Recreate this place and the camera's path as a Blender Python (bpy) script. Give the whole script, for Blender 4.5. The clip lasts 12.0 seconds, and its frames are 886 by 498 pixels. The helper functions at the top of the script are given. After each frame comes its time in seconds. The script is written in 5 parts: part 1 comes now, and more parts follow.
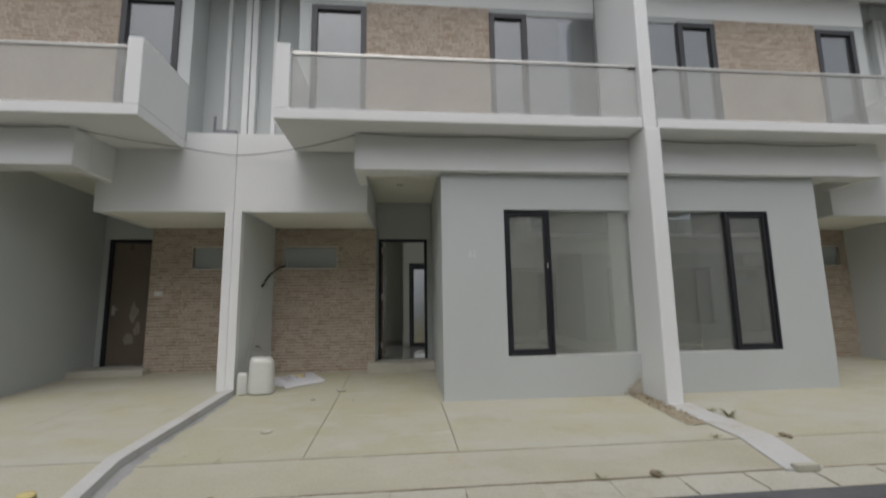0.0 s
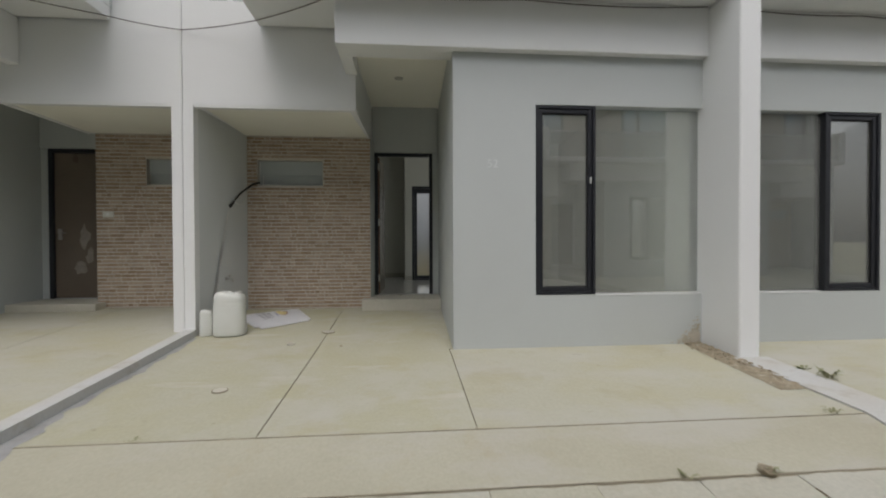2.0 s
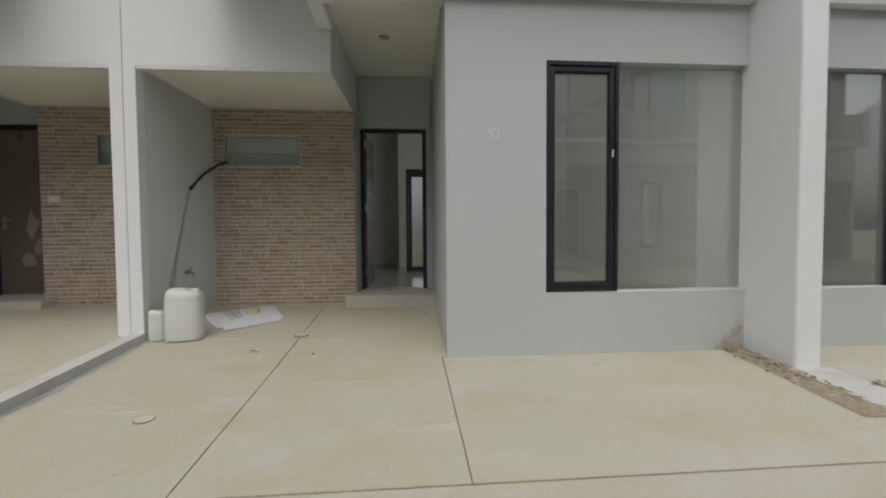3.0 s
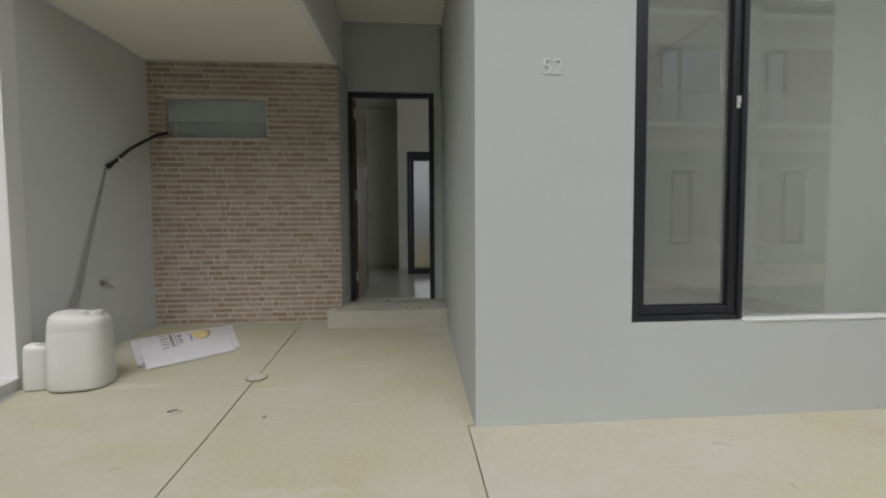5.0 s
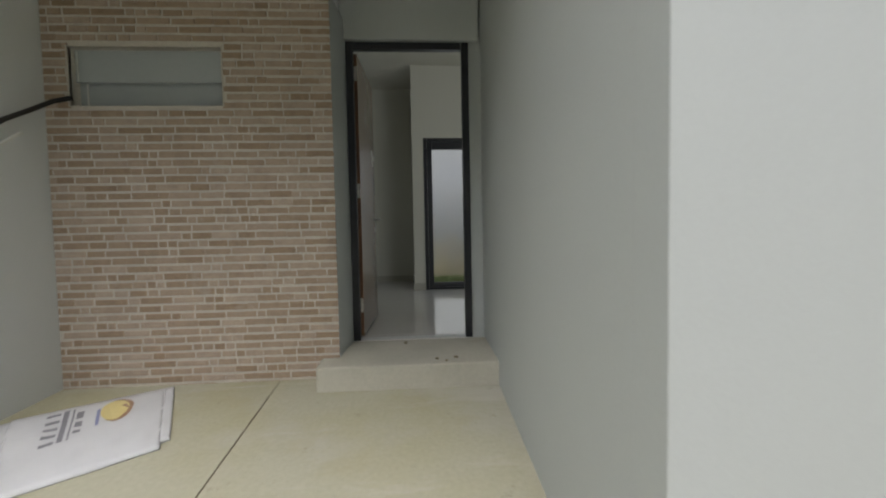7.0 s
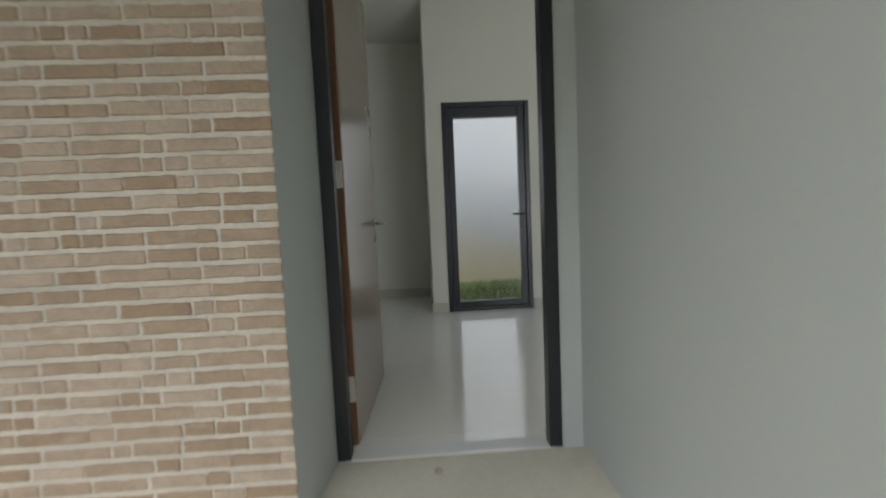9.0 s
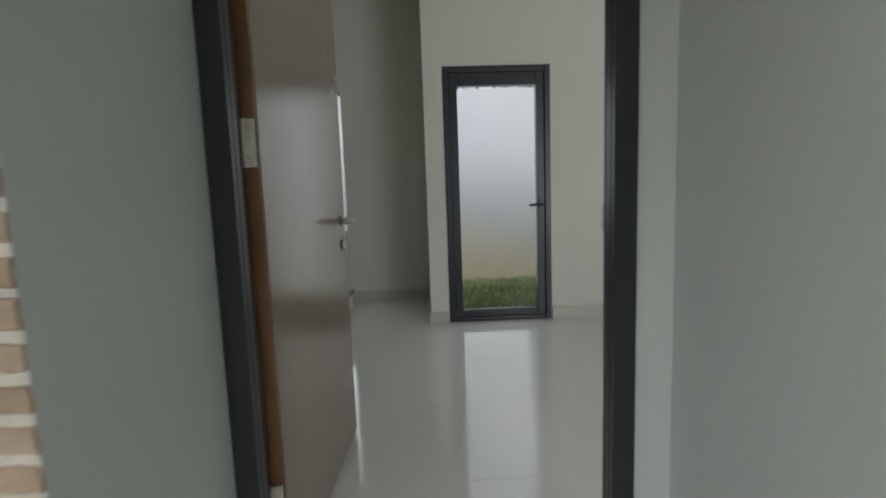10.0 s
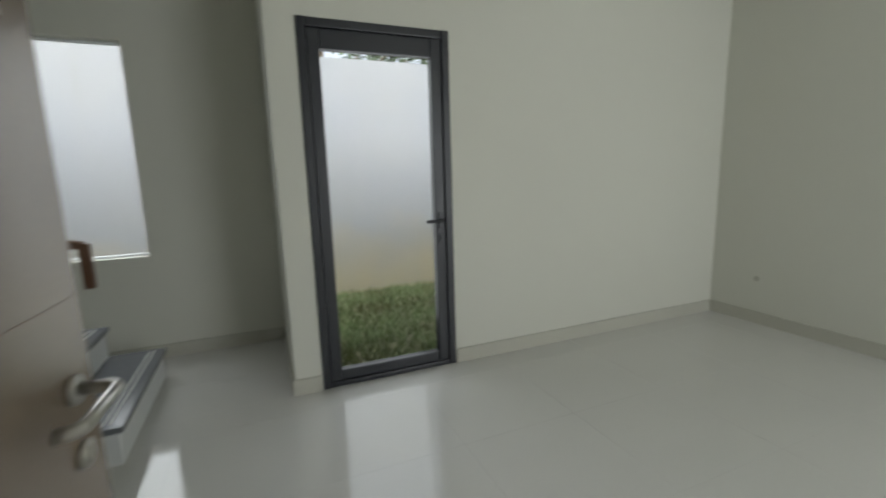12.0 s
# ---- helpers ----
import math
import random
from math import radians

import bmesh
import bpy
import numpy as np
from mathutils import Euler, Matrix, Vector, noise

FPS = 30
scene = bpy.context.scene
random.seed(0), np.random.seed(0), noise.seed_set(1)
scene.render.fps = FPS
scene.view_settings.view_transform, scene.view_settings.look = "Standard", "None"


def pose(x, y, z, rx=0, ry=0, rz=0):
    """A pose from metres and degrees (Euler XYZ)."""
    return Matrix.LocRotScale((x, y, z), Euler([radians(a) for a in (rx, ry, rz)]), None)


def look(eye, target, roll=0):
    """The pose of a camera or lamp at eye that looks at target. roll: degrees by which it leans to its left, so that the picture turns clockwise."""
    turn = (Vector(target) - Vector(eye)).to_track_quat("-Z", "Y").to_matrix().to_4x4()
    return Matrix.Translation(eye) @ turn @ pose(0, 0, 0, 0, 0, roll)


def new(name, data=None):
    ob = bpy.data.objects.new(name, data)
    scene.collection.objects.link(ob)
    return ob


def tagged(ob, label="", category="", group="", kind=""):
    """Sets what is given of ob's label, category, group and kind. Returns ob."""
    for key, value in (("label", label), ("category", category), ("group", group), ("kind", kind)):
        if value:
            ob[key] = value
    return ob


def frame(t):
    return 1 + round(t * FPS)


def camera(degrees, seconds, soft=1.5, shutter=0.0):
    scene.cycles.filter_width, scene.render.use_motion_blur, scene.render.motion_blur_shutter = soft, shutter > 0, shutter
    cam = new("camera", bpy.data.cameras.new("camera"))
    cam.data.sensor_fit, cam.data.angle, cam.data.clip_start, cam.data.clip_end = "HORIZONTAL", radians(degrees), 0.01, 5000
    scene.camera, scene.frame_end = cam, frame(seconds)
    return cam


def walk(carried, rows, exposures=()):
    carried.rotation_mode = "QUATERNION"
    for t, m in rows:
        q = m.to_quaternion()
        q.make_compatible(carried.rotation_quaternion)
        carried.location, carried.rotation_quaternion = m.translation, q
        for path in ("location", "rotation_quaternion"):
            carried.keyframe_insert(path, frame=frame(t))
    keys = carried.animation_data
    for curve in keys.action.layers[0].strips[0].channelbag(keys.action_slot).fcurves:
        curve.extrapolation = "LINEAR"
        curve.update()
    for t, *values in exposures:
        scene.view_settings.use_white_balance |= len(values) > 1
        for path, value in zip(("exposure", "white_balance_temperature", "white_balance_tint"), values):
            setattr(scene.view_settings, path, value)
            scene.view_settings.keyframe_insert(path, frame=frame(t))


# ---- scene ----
cam = camera(91.0, 12.0, soft=2.0, shutter=0.5)
PATH = [
    (0, (-0.003, 0.228, 1.206), (0.19, 2.2, 1.483), -0.9),
    (0.5, (-0.04, 0.499, 1.186), (0.161, 2.488, 1.246), -0.5),
    (1, (0.008, 0.836, 1.148), (0.204, 2.826, 1.16), -0.4),
    (1.5, (0.045, 1.164, 1.143), (0.228, 3.155, 1.132), -0.1),
    (2, (0.057, 1.525, 1.134), (0.229, 3.517, 1.107), -0.2),
    (2.5, (0.155, 1.893, 1.13), (0.322, 3.885, 1.083), -0.3),
    (3, (0.209, 2.264, 1.118), (0.373, 4.256, 1.04), -0.4),
    (5, (0.183, 3.617, 1.119), (0.348, 5.607, 1.017), -0.4),
    (5.5, (0.159, 3.95, 1.129), (0.325, 5.941, 1.036), -0.2),
    (6, (0.071, 4.328, 1.161), (0.23, 6.319, 1.073), -0.3),
    (6.5, (0.058, 4.67, 1.17), (0.209, 6.662, 1.075), -0.6),
    (8.5, (-0.015, 6.19, 1.24), (0.059, 8.185, 1.113), -2.5),
    (9, (-0.046, 6.595, 1.279), (0.053, 8.587, 1.128), -2.5),
    (9.5, (0.017, 6.99, 1.318), (0.106, 8.981, 1.144), -2.4),
    (10, (0.027, 7.328, 1.313), (0.104, 9.315, 1.1), -2.0),
    (10.5, (-0.027, 7.587, 1.357), (0.15, 9.562, 1.092), -2.1),
    (11, (-0.045, 7.873, 1.41), (0.244, 9.829, 1.105), -2.2),
    (11.5, (-0.041, 8.072, 1.497), (0.346, 10.005, 1.163), -2.1),
    (12, (-0.041, 8.34, 1.534), (0.714, 10.162, 1.2), -1.7),
]
walk(cam, [(t, look(eye, target, roll)) for t, eye, target, roll in PATH],
     exposures=[(0.0, -0.38, 6400, 13), (0.7, -0.24, 6400, 13), (3.0, -0.22, 6500, 13), (5.5, -0.03, 6450, 13), (6.5, 0.16, 6450, 12),
                (8.5, 1.0, 6350, 12), (9.5, 1.1, 6250, 11), (10.2, 1.3, 6250, 11), (11.0, 1.58, 6350, 11), (12.0, 1.45, 6350, 10)])

# ---------------------------------------------------------------- light
world = bpy.data.worlds.new("world")
scene.world = world
world.use_nodes = True
wn = world.node_tree
for n in list(wn.nodes):
    wn.nodes.remove(n)
sky = wn.nodes.new("ShaderNodeTexSky")
sky.sky_type, sky.sun_disc = "NISHITA", False
sky.sun_elevation, sky.sun_rotation = radians(60), radians(-170)
sky.air_density, sky.dust_density, sky.ozone_density = 1.0, 6.0, 1.0
grey_sky = wn.nodes.new("ShaderNodeHueSaturation")
grey_sky.inputs["Saturation"].default_value = 0.35
wbg = wn.nodes.new("ShaderNodeBackground")
wbg.inputs["Strength"].default_value = 0.15
wout = wn.nodes.new("ShaderNodeOutputWorld")
wn.links.new(sky.outputs[0], grey_sky.inputs["Color"])
wn.links.new(grey_sky.outputs[0], wbg.inputs["Color"])
wn.links.new(wbg.outputs[0], wout.inputs["Surface"])

sun = new("sun", bpy.data.lights.new("sun", "SUN"))
sun.data.energy, sun.data.angle, sun.data.color = 1.3, radians(130), (0.93, 0.985, 0.97)
sun.matrix_world = look((-1.75, -9.85, 17.3), (0, 0, 0))


def opening_lamp(name, at, to, w, h, power):
    """Sky light that enters through an opening."""
    lamp = new(name, bpy.data.lights.new(name, "AREA"))
    lamp.data.shape, lamp.data.size, lamp.data.size_y, lamp.data.energy = "RECTANGLE", w, h, power
    lamp.data.color = (0.95, 0.98, 1.0)
    lamp.matrix_world = look(at, to)
    return lamp


opening_lamp("yard_door_light", (0.61, 10.93, 1.4), (0.61, 9.0, 1.0), 0.62, 1.75, 1.2)
opening_lamp("stair_window_light", (-0.99, 11.92, 1.73), (-0.99, 9.5, 0.8), 0.45, 1.3, 2.4)
opening_lamp("front_window_light", (2.25, 6.0, 1.56), (2.25, 8.0, 1.6), 1.6, 1.8, 18)
opening_lamp("next_window_light", (4.22, 6.0, 1.56), (4.22, 8.0, 1.6), 1.6, 1.8, 5)

# ---------------------------------------------------------------- materials


def mat(name, color, rough=0.6, spots=0.12, grain=0.06, bump=0.15, scale=1.3, fine=60.0, metal=0.0, tint=None, random_value=0.0, coat=0.0, spec=0.5):
    """A surface with large soft stains, fine grain and light relief, in metres."""
    m = bpy.data.materials.new(name)
    m.use_nodes = True
    nt = m.node_tree
    b = nt.nodes["Principled BSDF"]
    link = nt.links.new
    geo = nt.nodes.new("ShaderNodeNewGeometry")
    big = nt.nodes.new("ShaderNodeTexNoise")
    big.inputs["Scale"].default_value, big.inputs["Detail"].default_value = scale, 5
    small = nt.nodes.new("ShaderNodeTexNoise")
    small.inputs["Scale"].default_value, small.inputs["Detail"].default_value = fine, 3
    link(geo.outputs["Position"], big.inputs["Vector"])
    link(geo.outputs["Position"], small.inputs["Vector"])
    stain = nt.nodes.new("ShaderNodeMix")
    stain.data_type = "RGBA"
    dark = tint or tuple(c * 0.72 for c in color)
    stain.inputs["A"].default_value = (*color, 1)
    stain.inputs["B"].default_value = (*dark, 1)
    ramp = nt.nodes.new("ShaderNodeMapRange")
    ramp.inputs["From Min"].default_value, ramp.inputs["From Max"].default_value = 0.42, 0.75
    ramp.inputs["To Max"].default_value = min(1.0, spots * 4)
    link(big.outputs["Fac"], ramp.inputs["Value"])
    link(ramp.outputs["Result"], stain.inputs["Factor"])
    hsv = nt.nodes.new("ShaderNodeHueSaturation")
    val = nt.nodes.new("ShaderNodeMapRange")
    val.inputs["To Min"].default_value, val.inputs["To Max"].default_value = 1 - grain * 2, 1 + grain * 2
    link(small.outputs["Fac"], val.inputs["Value"])
    last = val.outputs["Result"]
    if random_value:
        info = nt.nodes.new("ShaderNodeObjectInfo")
        isl = nt.nodes.new("ShaderNodeNewGeometry")
        add = nt.nodes.new("ShaderNodeMath")
        add.operation = "ADD"
        link(info.outputs["Random"], add.inputs[0])
        link(isl.outputs["Random Per Island"], add.inputs[1])
        fr = nt.nodes.new("ShaderNodeMath")
        fr.operation = "FRACT"
        link(add.outputs[0], fr.inputs[0])
        rv = nt.nodes.new("ShaderNodeMapRange")
        rv.inputs["To Min"].default_value, rv.inputs["To Max"].default_value = 1 - random_value, 1 + random_value
        link(fr.outputs[0], rv.inputs["Value"])
        mul = nt.nodes.new("ShaderNodeMath")
        mul.operation = "MULTIPLY"
        link(last, mul.inputs[0])
        link(rv.outputs["Result"], mul.inputs[1])
        last = mul.outputs[0]
        sat = nt.nodes.new("ShaderNodeMapRange")
        sat.inputs["To Min"].default_value, sat.inputs["To Max"].default_value = 1.12, 0.78
        link(fr.outputs[0], sat.inputs["Value"])
        link(sat.outputs["Result"], hsv.inputs["Saturation"])
    link(last, hsv.inputs["Value"])
    link(stain.outputs["Result"], hsv.inputs["Color"])
    link(hsv.outputs[0], b.inputs["Base Color"])
    rr = nt.nodes.new("ShaderNodeMapRange")
    rr.inputs["To Min"].default_value, rr.inputs["To Max"].default_value = max(0.02, rough - 0.08), min(1, rough + 0.08)
    link(big.outputs["Fac"], rr.inputs["Value"])
    link(rr.outputs["Result"], b.inputs["Roughness"])
    b.inputs["Metallic"].default_value = metal
    b.inputs["Coat Weight"].default_value = coat
    b.inputs["Specular IOR Level"].default_value = spec
    if bump:
        bp = nt.nodes.new("ShaderNodeBump")
        bp.inputs["Strength"].default_value, bp.inputs["Distance"].default_value = bump, 0.004
        link(small.outputs["Fac"], bp.inputs["Height"])
        link(bp.outputs[0], b.inputs["Normal"])
    return m


def glass_mat(name, tint=(1, 1, 1), rough=0.0, mix=0.0, edge=0.85):
    """Thin clear glass: see-through with a mirror-like gloss by Fresnel."""
    m = bpy.data.materials.new(name)
    m.use_nodes = True
    nt = m.node_tree
    for n in list(nt.nodes):
        nt.nodes.remove(n)
    out = nt.nodes.new("ShaderNodeOutputMaterial")
    tr = nt.nodes.new("ShaderNodeBsdfTransparent")
    tr.inputs["Color"].default_value = (*tint, 1)
    gl = nt.nodes.new("ShaderNodeBsdfGlossy")
    gl.inputs["Roughness"].default_value = rough
    lw = nt.nodes.new("ShaderNodeLayerWeight")
    pw = nt.nodes.new("ShaderNodeMath")
    pw.operation, pw.inputs[1].default_value = "POWER", 4.0
    mx = nt.nodes.new("ShaderNodeMixShader")
    mul = nt.nodes.new("ShaderNodeMath")
    mul.operation, mul.use_clamp = "MULTIPLY_ADD", True
    mul.inputs[1].default_value, mul.inputs[2].default_value = edge, mix
    nt.links.new(lw.outputs["Facing"], pw.inputs[0])
    nt.links.new(pw.outputs[0], mul.inputs[0])
    nt.links.new(mul.outputs[0], mx.inputs[0])
    nt.links.new(tr.outputs[0], mx.inputs[1])
    nt.links.new(gl.outputs[0], mx.inputs[2])
    nt.links.new(mx.outputs[0], out.inputs["Surface"])
    return m


WHITE = mat("white_wall_paint", (0.76, 0.772, 0.768), 0.75, 0.07, 0.015, 0.12, 0.8, 90, tint=(0.68, 0.68, 0.65))
GREY = mat("grey_wall_paint", (0.485, 0.515, 0.507), 0.72, 0.07, 0.015, 0.12, 0.9, 90, tint=(0.435, 0.45, 0.437))
SILL = mat("pale_sill_paint", (0.60, 0.62, 0.61), 0.7, 0.1, 0.02, 0.12, 1.2, 80)
PALEGREY = mat("pale_grey_wall_paint", (0.62, 0.645, 0.64), 0.74, 0.08, 0.015, 0.12, 0.9, 90, tint=(0.52, 0.535, 0.525))
CREAM = mat("cream_interior_paint", (0.66, 0.655, 0.58), 0.6, 0.05, 0.01, 0.06, 0.8, 90, tint=(0.58, 0.57, 0.5))
SOFFIT = mat("soffit_board_paint", (0.85, 0.84, 0.75), 0.8, 0.06, 0.01, 0.05, 0.8, 80)
CONCRETE = mat("yellowed_concrete", (0.42, 0.41, 0.315), 0.85, 0.25, 0.06, 0.3, 1.7, 45, tint=(0.40, 0.38, 0.25))
DRYCON = mat("dry_pale_concrete", (0.425, 0.415, 0.325), 0.86, 0.2, 0.06, 0.3, 1.4, 45, tint=(0.42, 0.39, 0.25))
APRON = mat("pale_concrete", (0.42, 0.405, 0.315), 0.88, 0.14, 0.06, 0.3, 1.1, 50, tint=(0.33, 0.305, 0.225))
STEPCON = mat("grey_step_concrete", (0.50, 0.485, 0.41), 0.8, 0.15, 0.05, 0.2, 1.5, 50)
KERBCON = mat("kerb_concrete", (0.44, 0.43, 0.35), 0.9, 0.14, 0.08, 0.35, 2.0, 50, tint=(0.40, 0.37, 0.27), random_value=0.04)
JOINT = mat("joint_dirt", (0.24, 0.21, 0.15), 0.95, 0.2, 0.1, 0.3, 4, 60)
ASPHALT = mat("asphalt", (0.115, 0.116, 0.12), 0.9, 0.25, 0.25, 0.6, 2.2, 140, tint=(0.07, 0.071, 0.075))
EARTH = mat("bare_earth", (0.29, 0.245, 0.17), 0.95, 0.3, 0.2, 0.8, 8, 50)
BRICK = mat("tan_brick_slip", (0.395, 0.302, 0.218), 0.9, 0.2, 0.1, 0.45, 16, 110, tint=(0.32, 0.245, 0.185), random_value=0.18)
MORTAR = mat("pale_mortar", (0.58, 0.55, 0.485), 0.95, 0.15, 0.1, 0.6, 5, 90)
FRAME = mat("charcoal_aluminium", (0.019, 0.0205, 0.025), 0.36, 0.08, 0.05, 0.05, 3, 120)
GASKET = mat("black_gasket", (0.012, 0.012, 0.012), 0.6, 0.05, 0.03, 0.0)
LEAF = mat("taupe_door_laminate", (0.265, 0.205, 0.155), 0.24, 0.1, 0.03, 0.02, 2.0, 150, spec=0.7)
LEAFDARK = mat("dark_taupe_laminate", (0.17, 0.135, 0.105), 0.3, 0.12, 0.04, 0.03, 2.0, 150)
LEAFEDGE = mat("brown_wood_edge", (0.17, 0.085, 0.042), 0.6, 0.2, 0.1, 0.15, 6, 90)
STEEL = mat("brushed_steel", (0.5, 0.49, 0.46), 0.35, 0.15, 0.06, 0.05, 8, 200, metal=0.9)
HINGE = mat("pale_hinge_steel", (0.66, 0.64, 0.58), 0.5, 0.25, 0.08, 0.1, 20, 120, metal=0.35)
DIVIDER = mat("worn_white_kerb_paint", (0.50, 0.505, 0.49), 0.8, 0.2, 0.05, 0.3, 2.2, 50, tint=(0.47, 0.45, 0.40))
GROUT = mat("pale_grout", (0.60, 0.595, 0.565), 0.6, 0.1, 0.03, 0.0)
TILE = mat("glossy_floor_tile", (0.64, 0.635, 0.605), 0.07, 0.06, 0.01, 0.0, 0.7, 60, spec=0.6)
SKIRT = mat("skirting_tile", (0.53, 0.52, 0.45), 0.25, 0.06, 0.02, 0.02, 2, 60)
GRANITE = mat("grey_granite_tread", (0.17, 0.18, 0.20), 0.2, 0.1, 0.2, 0.02, 3, 180)
WOOD = mat("brown_handrail_wood", (0.13, 0.06, 0.03), 0.35, 0.2, 0.1, 0.08, 7, 80)
PLASTIC = mat("milky_white_plastic", (0.64, 0.655, 0.62), 0.4, 0.1, 0.02, 0.03, 5, 90, tint=(0.56, 0.57, 0.51))
SACKMAT = mat("white_woven_sack", (0.60, 0.61, 0.63), 0.6, 0.12, 0.05, 0.3, 5, 260, tint=(0.50, 0.51, 0.54))
INKGREY = mat("grey_print", (0.22, 0.22, 0.25), 0.6, 0.1, 0.05, 0.0)
INKYELLOW = mat("yellow_print", (0.66, 0.56, 0.25), 0.6, 0.1, 0.05, 0.0)
INKBROWN = mat("brown_print", (0.33, 0.20, 0.13), 0.6, 0.1, 0.05, 0.0)
INKBLUE = mat("blue_print", (0.22, 0.24, 0.42), 0.5, 0.1, 0.05, 0.0)
CABLE = mat("grey_brown_cable", (0.12, 0.11, 0.10), 0.6, 0.1, 0.05, 0.0)
MUD = mat("dried_mud", (0.50, 0.465, 0.385), 0.95, 0.25, 0.12, 0.5, 7, 60, tint=(0.38, 0.345, 0.27))
GREYSTRIP = mat("ragged_grey_strip", (0.36, 0.365, 0.36), 0.9, 0.25, 0.08, 0.3, 4, 50, tint=(0.28, 0.28, 0.27))
BLACKHOSE = mat("black_rubber_hose", (0.018, 0.017, 0.016), 0.55, 0.1, 0.1, 0.1, 12, 90)
CHASE = mat("pale_cement_fill", (0.70, 0.705, 0.69), 0.9, 0.12, 0.05, 0.1, 9, 60)
GRASS = mat("grass_blades", (0.24, 0.33, 0.13), 0.7, 0.25, 0.2, 0.0, 3, 40, tint=(0.16, 0.15, 0.05), random_value=0.3)
SOIL = mat("yard_soil", (0.22, 0.21, 0.12), 0.95, 0.3, 0.2, 0.5, 5, 40)
# Yellow stain low down, its colour lightened to offset shade at the foot.
YARDWALL = mat("stained_plaster_lightened_low", (0.44, 0.46, 0.50), 0.85, 0.06, 0.03, 0.3, 0.9, 70, tint=(0.66, 0.64, 0.56))
yardwall_nt = YARDWALL.node_tree
stain_lift_pos = yardwall_nt.nodes.new("ShaderNodeSeparateXYZ")
stain_lift_geo = yardwall_nt.nodes.new("ShaderNodeNewGeometry")
stain_lift_noise = yardwall_nt.nodes.new("ShaderNodeTexNoise")
stain_lift_noise.inputs["Scale"].default_value = 2.5
stain_lift_add = yardwall_nt.nodes.new("ShaderNodeMath")
stain_lift_add.operation = "MULTIPLY_ADD"
stain_lift_add.inputs[1].default_value = -0.7
stain_lift_map = yardwall_nt.nodes.new("ShaderNodeMapRange")
stain_lift_map.inputs["From Min"].default_value, stain_lift_map.inputs["From Max"].default_value = 0.75, -0.05
stain_lift_mix = yardwall_nt.nodes.new("ShaderNodeMix")
stain_lift_mix.data_type = "RGBA"
stain_lift_mix.inputs["B"].default_value = (0.62, 0.56, 0.42, 1)
yardwall_nt.links.new(stain_lift_geo.outputs["Position"], stain_lift_pos.inputs[0])
yardwall_nt.links.new(stain_lift_geo.outputs["Position"], stain_lift_noise.inputs["Vector"])
yardwall_nt.links.new(stain_lift_noise.outputs["Fac"], stain_lift_add.inputs[0])
yardwall_nt.links.new(stain_lift_pos.outputs["Z"], stain_lift_add.inputs[2])
yardwall_nt.links.new(stain_lift_add.outputs[0], stain_lift_map.inputs["Value"])
yardwall_nt.links.new(stain_lift_map.outputs["Result"], stain_lift_mix.inputs["Factor"])
yardwall_bsdf = yardwall_nt.nodes["Principled BSDF"]
yardwall_nt.links.new(yardwall_bsdf.inputs["Base Color"].links[0].from_socket, stain_lift_mix.inputs["A"])
yardwall_nt.links.new(stain_lift_mix.outputs["Result"], yardwall_bsdf.inputs["Base Color"])
ROOF = mat("grey_roof_slab", (0.35, 0.35, 0.34), 0.9, 0.15, 0.05, 0.2)


def mottle(m, color, scale, lo, hi, amount, squash=(1, 1, 1), seed=0.0):
    """A further layer of stains: noise-shaped patches of another colour over a surface."""
    nt = m.node_tree
    bsdf = nt.nodes["Principled BSDF"]
    geo = nt.nodes.new("ShaderNodeNewGeometry")
    mp = nt.nodes.new("ShaderNodeMapping")
    mp.inputs["Scale"].default_value = squash
    mp.inputs["Location"].default_value = (seed, seed * 0.7, 0)
    no = nt.nodes.new("ShaderNodeTexNoise")
    no.inputs["Scale"].default_value, no.inputs["Detail"].default_value, no.inputs["Roughness"].default_value = scale, 6, 0.62
    rg = nt.nodes.new("ShaderNodeMapRange")
    rg.inputs["From Min"].default_value, rg.inputs["From Max"].default_value, rg.inputs["To Max"].default_value = lo, hi, amount
    mx = nt.nodes.new("ShaderNodeMix")
    mx.data_type = "RGBA"
    mx.inputs["B"].default_value = (*color, 1)
    nt.links.new(geo.outputs["Position"], mp.inputs["Vector"])
    nt.links.new(mp.outputs["Vector"], no.inputs["Vector"])
    nt.links.new(no.outputs["Fac"], rg.inputs["Value"])
    nt.links.new(rg.outputs["Result"], mx.inputs["Factor"])
    nt.links.new(bsdf.inputs["Base Color"].links[0].from_socket, mx.inputs["A"])
    nt.links.new(mx.outputs["Result"], bsdf.inputs["Base Color"])


mottle(DRYCON, (0.45, 0.445, 0.395), 1.2, 0.46, 0.62, 0.7, (0.7, 1.3, 1), 12.0)  # pale dust
mottle(DRYCON, (0.36, 0.32, 0.20), 1.9, 0.56, 0.72, 0.5, (1, 1, 1), 21.0)
mottle(DRYCON, (0.25, 0.21, 0.14), 9.0, 0.66, 0.74, 0.4, (1, 1, 1), 5.0)
mottle(CONCRETE, (0.46, 0.455, 0.40), 1.1, 0.5, 0.66, 0.65, (1, 1, 1), 3.0)  # grey dust
mottle(CONCRETE, (0.38, 0.335, 0.19), 2.3, 0.56, 0.72, 0.45, (1, 1, 1), 9.0)  # ochre stains
mottle(CONCRETE, (0.50, 0.49, 0.43), 1.6, 0.58, 0.66, 0.5, (0.5, 2.2, 1), 15.0)  # pale smears
mottle(CONCRETE, (0.25, 0.21, 0.14), 9.0, 0.66, 0.74, 0.5, (1, 1, 1), 5.0)  # small dark marks
